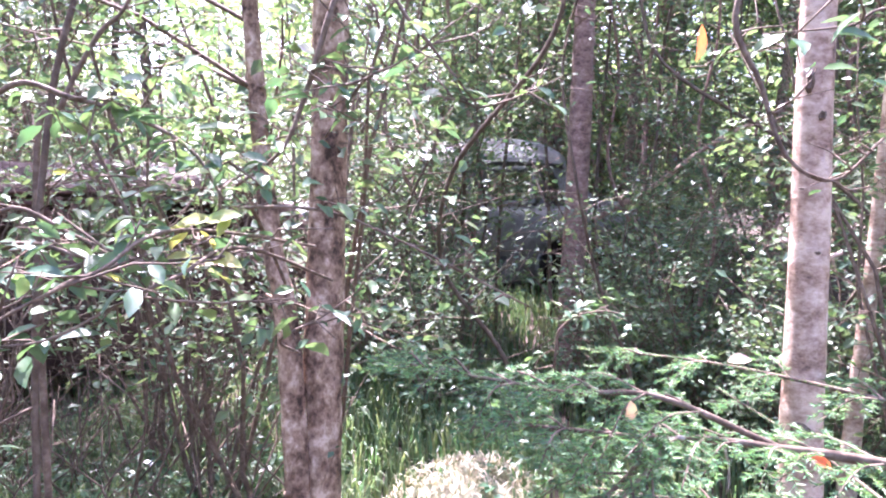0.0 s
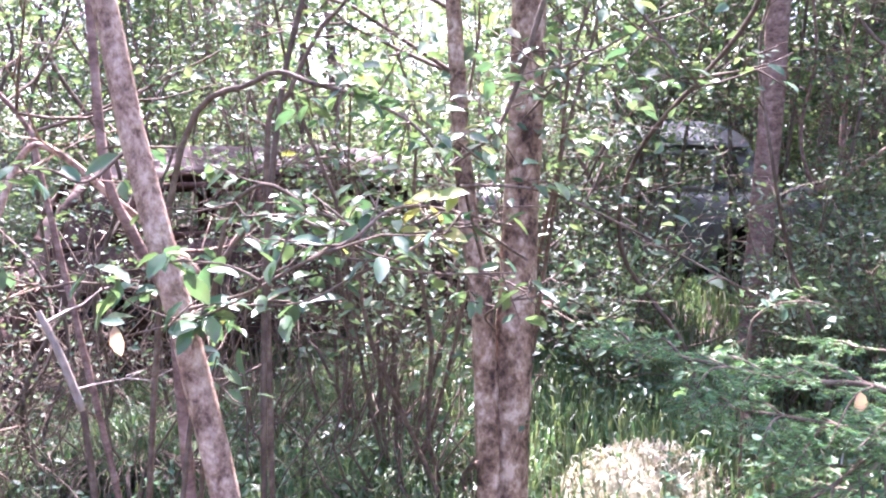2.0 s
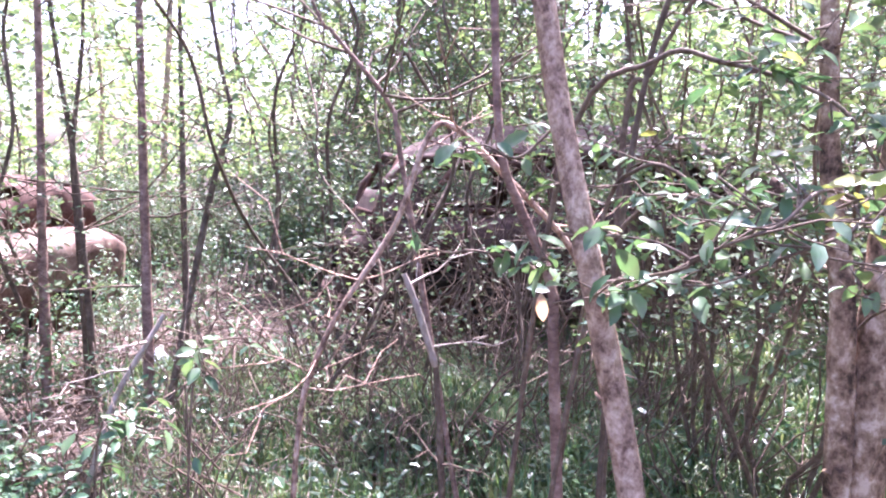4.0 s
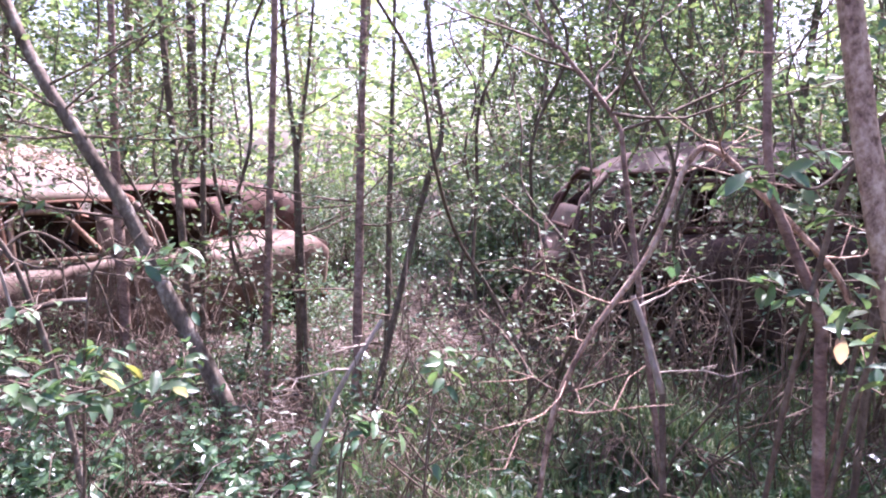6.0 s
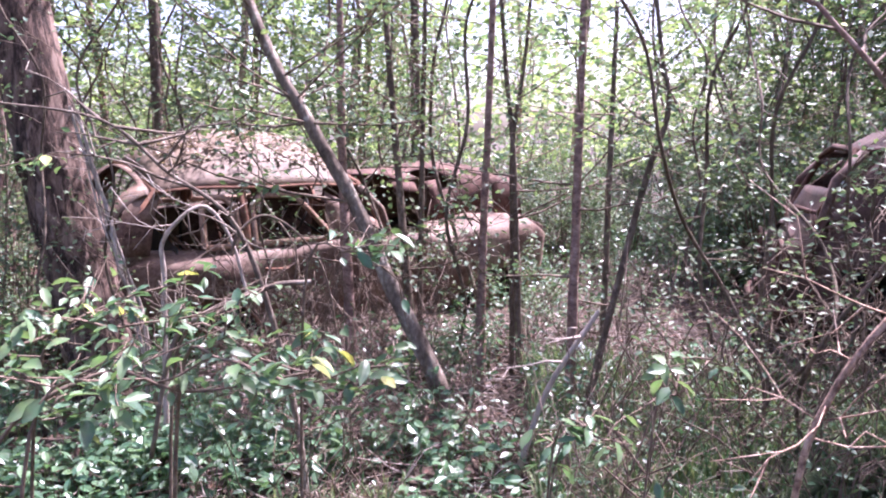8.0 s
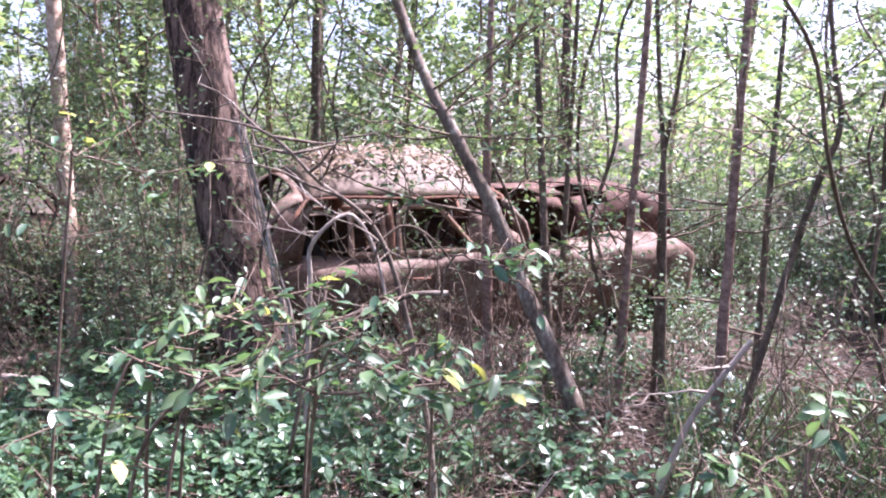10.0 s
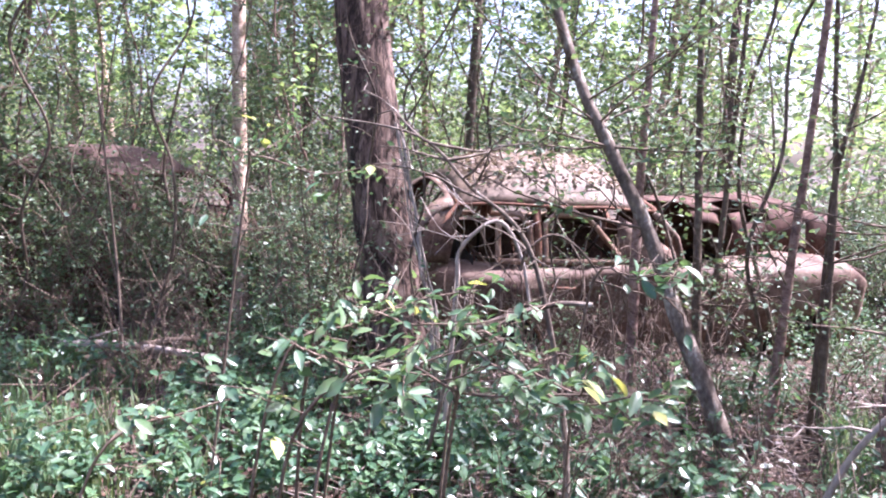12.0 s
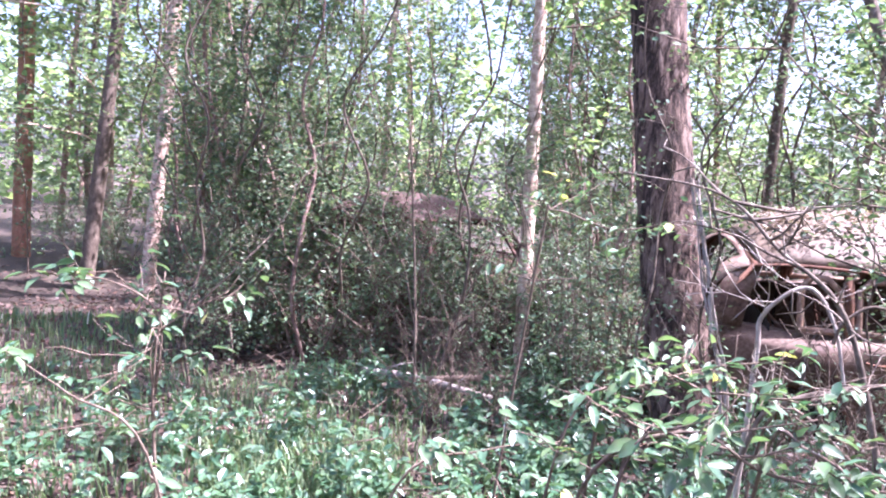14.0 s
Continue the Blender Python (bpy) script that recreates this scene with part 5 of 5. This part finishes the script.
def scrap(name, label, at, size, mat, rng, turn):
    """A crumpled piece of sheet metal."""
    n = 9
    V = np.zeros((n, n, 3))
    for i in range(n):
        for j in range(n):
            u, v = i / (n - 1) - 0.5, j / (n - 1) - 0.5
            V[i, j] = (u * size[0], v * size[1], size[2] * (1 - 4 * v * v) + 0.09 * noise.noise(Vector((u * 4 + at[0], v * 4, at[1]))) - 0.1 * u)
    ob = part(name, shell(V, n, n, lambda i, j: noise.noise(Vector((i * 0.7, j * 0.7, at[0]))) < 0.45), mat, None)
    ob.matrix_world = pose(*at, rng.uniform(-15, 25), rng.uniform(-15, 15), turn)
    return tagged(ob, label, "scrap metal")


XR = np.random.default_rng(61)
scrap("metal_sheet", "crumpled tan metal panel lying by the wrecks", (-6.75, -0.98, 0.66), (0.42, 0.26, 0.1), ROOF_TAN, XR, 70)
scrap("metal_sheet", "bent red-brown rusty panel by the wrecks", (-6.6, -0.72, 0.55), (0.5, 0.45, 0.16), RUST_BROWN, XR, 20)
scrap("plastic_scrap", "small crumpled pale plastic scrap in the litter", (-4.31, 2.68, ground_z(-4.31, 2.68) + 0.06), (0.2, 0.13, 0.04), PLASTIC, XR, 40)
scrap("metal_sheet", "dark curved piece of rusted bodywork", (-6.5, -1.0, 0.30), (0.6, 0.7, 0.3), RUST_DARK, XR, 110)


def near_branches():
    R = np.random.default_rng(43)
    G, Y, D = LEAVES, LEAVES_Y, LEAVES_D
    mixed = ((0.975, G), (0.025, Y))
    green = "alder branch with glossy green leaves"
    leafy_branch("alder branch with green and some yellow leaves", [(-1.15, 1.35, 0.1), (-0.95, 1.3, 1.5), (-0.76, 1.31, 1.73), (-0.64, 1.32, 1.72), (-0.52, 1.32, 1.68), (-0.44, 1.32, 1.63), (-0.39, 1.32, 1.55)], .007, 46, R, mixed)
    leafy_branch("dark alder limb with green leaves", [(-0.44, 2.25, 2.3), (-0.22, 1.75, 2.05), (-0.25, 1.61, 1.94), (-0.31, 1.59, 1.75), (-0.36, 1.58, 1.64), (-0.45, 1.57, 1.57)], .009, 26, R, mixed)
    leafy_branch("long thin alder twig with sparse leaves", [(-0.50, 2.1, 1.3), (-0.45, 1.7, 1.5), (-0.39, 1.47, 1.53), (-0.24, 1.47, 1.52), (-0.08, 1.48, 1.45), (0.13, 1.48, 1.34)], .005, 12, R, mixed, side=0.08)
    leafy_branch("alder branch with a cluster of yellowing leaves", [(-1.0, 1.2, 0.1), (-0.85, 1.22, 1.2), (-0.73, 1.24, 1.47), (-0.55, 1.25, 1.45), (-0.37, 1.26, 1.46)], .006, 40, R, mixed)
    leafy_branch(green, [(-1.05, 1.4, 0.1), (-0.9, 1.36, 1.3), (-0.79, 1.34, 1.53), (-0.65, 1.35, 1.48), (-0.50, 1.35, 1.43), (-0.38, 1.36, 1.44)], .006, 44, R, mixed)
    y = leafy_branch("sprig of bright yellow alder leaves", [(-0.44, 1.30, 1.47), (-0.40, 1.265, 1.49), (-0.37, 1.26, 1.49)], .003, 3, R, ((1.0, Y),), side=0.05, twigs=2, size=0.9)
    for k, (at, along) in enumerate((((-0.45, 1.265, 1.51), (1, 0, 0.25)), ((-0.40, 1.26, 1.515), (1, 0, 0.3)), ((-0.38, 1.26, 1.49), (0.5, 0, 1)), ((-0.45, 1.265, 1.445), (1, 0, 0.15)), ((-0.40, 1.26, 1.46), (1, 0, -0.2)), ((-0.43, 1.27, 1.46), (-1, 0, -0.1)))):
        set_leaf(y, Y, at, along, (0.1, -0.6, 0.8), 1.05, k)
    for k, (at, along) in enumerate((((-0.43, 1.30, 1.66), (1, 0, 0.35)), ((-0.47, 1.31, 1.64), (-1, 0, -0.5)))):
        set_leaf(y, G, at, along, (0.1, -0.35, 0.9), 1.3, k)
    leafy_branch("thick dark limb with hanging leaves", [(-1.05, 1.84, 0.1), (-1.03, 1.84, 1.57), (-0.97, 1.86, 1.76), (-0.88, 1.88, 1.93), (-0.80, 1.89, 2.02), (-0.7, 1.9, 2.3)], .010, 26, R, mixed, side=0.25)
    leafy_branch("hanging alder spray with dark green leaves", [(-0.38, 2.3, 2.3), (-0.16, 1.6, 2.05), (-0.11, 1.47, 1.90), (-0.05, 1.46, 1.82), (0.02, 1.46, 1.73), (0.04, 1.46, 1.70)], .005, 30, R)
    leafy_branch(green, [(-0.40, 2.2, 1.7), (-0.20, 1.60, 1.77), (-0.13, 1.61, 1.81), (-0.02, 1.62, 1.87)], .004, 20, R, mixed)
    leafy_branch("low willow spray with slim leaves", [(0.3, 2.9, 0.1), (0.30, 2.78, 0.9), (0.34, 2.77, 1.06), (0.46, 2.78, 1.10), (0.58, 2.79, 1.08)], .006, 34, R, size=1.2)
    leafy_branch(green, [(-0.47, 2.12, 1.1), (-0.39, 1.64, 1.24), (-0.30, 1.65, 1.29), (-0.24, 1.66, 1.33)], .004, 16, R)
    b = leafy_branch("branch tip with bright backlit green leaves", [(0.80, 1.2, 1.95), (0.66, 1.1, 1.80), (0.55, 1.09, 1.79), (0.51, 1.09, 1.77), (0.40, 1.08, 1.76)], .003, 5, R, size=1.1, side=0.06, twigs=3)
    for k, (at, along) in enumerate((((0.49, 1.09, 1.76), (1, 0, 0.1)), ((0.48, 1.09, 1.715), (1, 0, 0.2)), ((0.54, 1.09, 1.70), (1, 0, -0.2)), ((0.43, 1.09, 1.76), (-1, 0, -0.4)))):
        set_leaf(b, G, at, along, (0.1, -0.5, 0.8), 1.15, k)
    leafy_branch("reddish bare limb with few leaves", [(0.85, 1.9, 2.3), (0.59, 1.76, 1.96), (0.64, 1.75, 1.77), (0.69, 1.73, 1.62), (0.8, 1.75, 1.57), (0.9, 1.75, 1.66)], .008, 5, R)
    o = leafy_branch("thin twig with one orange withered leaf", [(0.42, 1.6, 2.2), (0.38, 1.3, 1.95), (0.37, 1.23, 1.80)], .002, 0, R, ((1.0, D),), side=0.02, twigs=0, size=1.1)
    set_leaf(o, D, (0.36, 1.22, 1.80), (0.15, 0, -1), (0.7, -1, 0.1), 0.95)
    leafy_branch("twig with paired green leaves", [(-0.74, 1.02, 1.35), (-0.58, 0.97, 1.40), (-0.61, 0.96, 1.43), (-0.66, 0.94, 1.44), (-0.70, 0.92, 1.44)], .003, 8, R, side=0.05, twigs=2, size=1.1)
    leafy_branch("twig with paired green leaves", [(-0.82, 1.02, 1.6), (-0.86, 0.97, 1.55), (-0.91, 0.95, 1.57), (-0.95, 0.93, 1.56)], .003, 7, R, side=0.04, twigs=2)
    q = leafy_branch("drooping alder spray with pale lit leaves and a tan one", [(-0.42, 2.12, 1.4), (-0.45, 1.3, 1.5), (-0.48, 1.08, 1.46), (-0.56, 1.04, 1.42), (-0.66, 0.98, 1.36), (-0.77, 0.93, 1.33)], .004, 30, R)
    set_leaf(q, LEAVES_T, (-0.79, 0.93, 1.345), (0.1, 0, -1), (0.4, -0.9, 0.2), 1.0, 1)
    set_leaf(q, G, (-0.78, 0.94, 1.345), (-0.9, -0.2, 0.2), (0.3, -0.5, 0.8), 1.0, 3)
    leafy_branch(green, [(-0.38, 2.15, 1.3), (-0.38, 1.4, 1.46), (-0.41, 1.17, 1.44), (-0.49, 1.13, 1.40), (-0.57, 1.08, 1.36), (-0.67, 1.04, 1.36)], .004, 34, R)
    leafy_branch("thin branch with a few broad green leaves", [(-0.95, 1.36, 1.2), (-1.02, 1.33, 1.31), (-1.10, 1.23, 1.35), (-1.14, 1.17, 1.35), (-1.20, 1.10, 1.39)], .004, 12, R, side=0.06, twigs=3)
    leafy_branch("star-shaped spray of pale glossy leaves", [(-1.98, 0.84, 0.1), (-1.95, 0.86, 0.85), (-1.87, 0.94, 0.87), (-1.83, 1.00, 0.86)], .004, 14, R, side=0.06, size=1.15)
    leafy_branch("young alder shoot with broad green leaves", [(-2.5, 0.0, 0.1), (-2.35, 0.05, 1.0), (-2.27, 0.14, 1.06), (-2.14, 0.29, 1.02), (-2.05, 0.43, 1.08)], .006, 44, R, mixed, size=1.15)
    leafy_branch("young alder shoot with broad green leaves", [(-2.45, 0.35, 0.1), (-2.38, 0.37, 1.20), (-2.31, 0.47, 1.29), (-2.26, 0.54, 1.32)], .005, 16, R, size=1.15)
    leafy_branch(green, [(-1.78, 0.95, 0.1), (-1.74, 0.98, 0.96), (-1.71, 1.02, 1.02), (-1.67, 1.09, 1.12)], .004, 16, R)
    leafy_branch(green, [(-2.5, 0.0, 0.1), (-2.47, 0.06, 1.05), (-2.36, 0.25, 1.02), (-2.31, 0.35, 0.99), (-2.25, 0.48, 1.02)], .005, 30, R, mixed, size=1.15)
    leafy_branch("star-shaped spray of pale glossy leaves", [(-2.05, 0.9, 0.1), (-2.02, 0.91, 0.75), (-1.98, 1.00, 0.80), (-1.94, 1.08, 0.77)], .004, 12, R, side=0.06, size=1.2)
    leafy_branch("young alder shoot with broad green leaves", [(-2.55, -0.4, 0.1), (-2.43, -0.35, 1.0), (-2.35, -0.21, 1.00), (-2.26, -0.00, 1.03), (-2.22, 0.09, 1.08)], .006, 40, R, mixed, size=1.15)
    leafy_branch("long low alder branch full of broad green leaves", [(-2.4, -0.45, 0.1), (-2.31, -0.37, 0.85), (-2.28, -0.13, 1.06), (-2.25, 0.06, 1.00), (-2.21, 0.33, 1.02), (-2.17, 0.57, 1.02)], .006, 60, R, mixed, size=1.1)
    leafy_branch(green, [(-2.6, -0.35, 0.1), (-2.52, -0.25, 1.05), (-2.49, -0.07, 1.11), (-2.46, 0.11, 1.13), (-2.44, 0.31, 1.20)], .005, 44, R, mixed)
    leafy_branch(green, [(-3.35, -0.85, 0.1), (-3.3, -0.7, 1.4), (-3.25, -0.65, 1.53), (-3.20, -0.42, 1.48), (-3.18, -0.19, 1.53)], .006, 36, R, mixed, side=0.25)
    leafy_branch("young hazel shoot with round green leaves", [(-2.28, -1.60, 0.1), (-2.30, -1.64, 0.59), (-2.32, -1.68, 0.90), (-2.34, -1.68, 1.14), (-2.36, -1.68, 1.28)], .007, 30, R, mixed, size=1.25, side=0.2)
    leafy_branch("young hazel shoot with round green leaves", [(-2.33, -1.68, 0.9), (-2.34, -1.68, 1.14), (-2.30, -1.83, 1.24), (-2.23, -2.06, 1.25)], .005, 26, R, mixed, size=1.25)
    leafy_branch("young hazel shoot with round green leaves", [(-2.32, -1.68, 0.9), (-2.33, -1.69, 1.07), (-2.38, -1.57, 1.18), (-2.43, -1.45, 1.23)], .004, 18, R, size=1.2)
    leafy_branch("young hazel shoot with round green leaves", [(-2.2, -1.4, 0.1), (-2.07, -1.49, 0.83), (-2.01, -1.70, 0.98), (-1.96, -1.88, 1.09)], .005, 24, R, size=1.2)
    leafy_branch(green, [(-2.3, -1.0, 0.1), (-2.35, -0.88, 0.75), (-2.44, -0.65, 0.87), (-2.51, -0.44, 0.91)], .005, 40, R, mixed, size=1.15)
    leafy_branch(green, [(-2.35, -0.55, 0.1), (-2.41, -0.43, 0.98), (-2.49, -0.23, 1.11), (-2.56, -0.05, 1.17), (-2.62, 0.12, 1.19)], .005, 46, R, mixed, size=1.1)
    leafy_branch(green, [(-2.1, -0.35, 0.1), (-2.15, -0.26, 0.99), (-2.22, -0.09, 1.07), (-2.30, 0.15, 1.13)], .005, 36, R, mixed, size=1.1)


near_branches()


def spruce():
    """A young spruce just beside the way; its lower branches reach across."""
    R = np.random.default_rng(47)
    base = np.array([1.22, 1.42, 0.0])
    root = thing("spruce_tree", "young spruce with drooping fresh green branches", "tree", tuple(base))
    g = Geo()
    tube(g, [(0, 0, 0), (0.01, 0, 1.2), (0, 0.02, 2.4)], 0.035, 0.008, 10, 0.04, R)
    piece("trunk", g, BROWN, root, smooth=True)
    mains = [[(1.22, 1.42, 0.98), (0.77, 1.44, 1.06), (0.58, 1.43, 1.09), (0.44, 1.42, 1.11), (0.36, 1.42, 1.11), (0.19, 1.41, 1.13), (0.02, 1.40, 1.15)],
             [(0.58, 1.43, 1.09), (0.37, 1.48, 1.17), (0.20, 1.47, 1.18), (0.04, 1.46, 1.21), (-0.12, 1.45, 1.23)],
             [(0.36, 1.42, 1.11), (0.28, 1.36, 1.05), (0.20, 1.33, 1.00)],
             [(1.22, 1.42, 1.05), (0.9, 1.7, 1.10), (0.6, 1.95, 1.12), (0.3, 2.1, 1.12)],
             [(1.22, 1.42, 0.8), (0.85, 1.5, 0.9), (0.5, 1.55, 0.93), (0.2, 1.6, 0.95)],
             [(1.22, 1.42, 0.75), (0.9, 1.25, 0.86), (0.55, 1.15, 0.92), (0.35, 1.1, 0.95)],
             [(1.22, 1.42, 0.5), (0.9, 1.7, 0.6), (0.5, 1.9, 0.66), (0.1, 2.0, 0.7)],
             [(1.22, 1.42, 0.6), (1.0, 2.0, 0.8), (0.8, 2.5, 0.9)]]
    for line in mains:
        p = smooth_line(np.array(line) - base, 8)
        w, nd = Geo(), Geo()
        tube(w, p, 0.012 if len(line) > 6 else 0.007, 0.002, 7, 0.05, R)
        shoots = [p[len(p) // 4:]]
        tang = p[-1] - p[0]
        tang /= np.linalg.norm(tang)
        across = np.cross(tang, (0, 0, 1))
        for k in range(len(p) // 6, len(p) - 1, 4):
            for s in (1, -1):
                f = k / len(p)
                L = R.uniform(0.12, 0.26) * (1.2 - 0.8 * f)
                d = tang * R.uniform(0.5, 0.9) + across * s * R.uniform(0.7, 1.0) + np.array([0, 0, R.normal(-0.08, 0.12)])
                d /= np.linalg.norm(d)
                spray = smooth_line(np.array([p[k], p[k] + d * L * 0.5 + (0, 0, 0.012), p[k] + d * L + (0, 0, R.normal(-0.03, 0.012))]), 5)
                tube(w, spray, 0.0032, 0.0016, 5)
                shoots.append(spray)
                side = np.cross(d, (0, 0, 1))
                for c in range(2, len(spray) - 1, 2):
                    for s2 in (1, -1):
                        l2 = R.uniform(0.05, 0.09) * (1.25 - 0.7 * c / len(spray))
                        e2 = d * 0.75 + side * s2 * R.uniform(0.6, 0.9) + np.array([0, 0, R.normal(-0.05, 0.1)])
                        e2 /= np.linalg.norm(e2)
                        q = np.array([spray[c], spray[c] + e2 * l2 * 0.5, spray[c] + e2 * l2 + (0, 0, R.normal(-0.006, 0.005))])
                        tube(w, q, 0.0014, 0.0008, 3)
                        shoots.append(q)
        for q in shoots:
            L = np.linalg.norm(np.diff(q, axis=0), axis=1).sum()
            n = int(L / 0.0017)
            f = R.uniform(0, 1, n) * (len(q) - 1)
            i = np.minimum(len(q) - 2, f.astype(int))
            at = q[i] + (q[i + 1] - q[i]) * (f - i)[:, None]
            d = q[-1] - q[0]
            d /= np.linalg.norm(d) + 1e-9
            e = R.normal(0, 1, (n, 3))
            e -= (e @ d)[:, None] * d
            e /= np.linalg.norm(e, axis=1)[:, None]
            e[:, 2] = e[:, 2] * 0.35 + 0.1
            v = d * 0.75 + e
            v /= np.linalg.norm(v, axis=1)[:, None]
            l = R.uniform(0.012, 0.019, n)
            s = np.cross(v, R.normal(0, 1, (n, 3)))
            s = s / np.linalg.norm(s, axis=1)[:, None] * 0.0016
            V = np.stack([at - s, at + s, at + v * l[:, None]], 1).reshape(-1, 3)
            nd.add(V, None, np.arange(n * 3).reshape(-1, 3))
        br = piece("branch", w, TWIG, root, smooth=True)
        piece("needles", nd, NEEDLE, br)
    fork = Geo()
    for line in ([(0.40, 1.41, 1.115), (0.375, 1.40, 1.113), (0.33, 1.39, 1.06), (0.282, 1.38, 1.005), (0.25, 1.37, 0.94)], [(0.375, 1.40, 1.113), (0.40, 1.38, 1.10), (0.42, 1.37, 1.07)], [(0.35, 1.395, 1.09), (0.365, 1.38, 1.06)],
                 [(0.47, 1.41, 1.11), (0.475, 1.39, 1.06), (0.47, 1.38, 1.03)]):
        tube(fork, smooth_line(np.array(line) - base, 4), 0.005 if len(line) > 4 else 0.0025, 0.0015, 6, 0.06, R)
    piece("bare_twig", fork, PALE, root, "bare pale twig", smooth=True)
    return root


SPRUCE = spruce()
for pool, at, along, facing, size in ((LEAVES_T, (0.298, 1.37, 1.195), (0.05, 0, -1), (0.3, -1, 0.3), 0.85), (LEAVES_T, (0.46, 1.37, 1.265), (1, 0, 0.25), (0.1, -0.6, 0.8), 0.85), (LEAVES_D, (0.60, 1.36, 1.10), (1, 0, -0.3), (0.2, -0.7, 0.7), 0.9)):
    fallen = set_leaf(SPRUCE, pool, at, along, facing, size)
    fallen.parent = None
    fallen.matrix_basis = Matrix.Translation(SPRUCE.matrix_basis.translation) @ fallen.matrix_basis
    fallen.name = "fallen_leaf"
    tagged(fallen, "withered leaf caught on a spruce branch", "leaf")


# ---- litter on the tan car ----
def roof_litter():
    R = np.random.default_rng(53)
    m = pose(-6.71, 1.64, -0.08, 0, 0, 100) @ pose(0, 0, 0, 8, 0, 0)
    g = Geo()
    pts = []
    for _ in range(1500):
        x, v = R.uniform(-1.42, -0.16), R.uniform(-0.8, 0.95)
        u = (x + 1.52) / 1.50
        e = max(0.0, 1 - abs(2 * u - 0.95) ** 3.2)
        z = 1.0 + 0.38 + 0.25 * e ** 0.7 * (1 - abs(v) ** 2.6) + 0.03 * e + 0.02
        pts.append(m @ Vector((x, 0.62 * v, z)))
    leaves(g, np.array([tuple(p) for p in pts]), 0.04, R, tilt=0.4, droop=0)
    tagged(piece("roof_litter", g, ROOF_LEAF), "dry leaves and twigs lying on the car roof", "leaf litter", kind="stuff")


roof_litter()
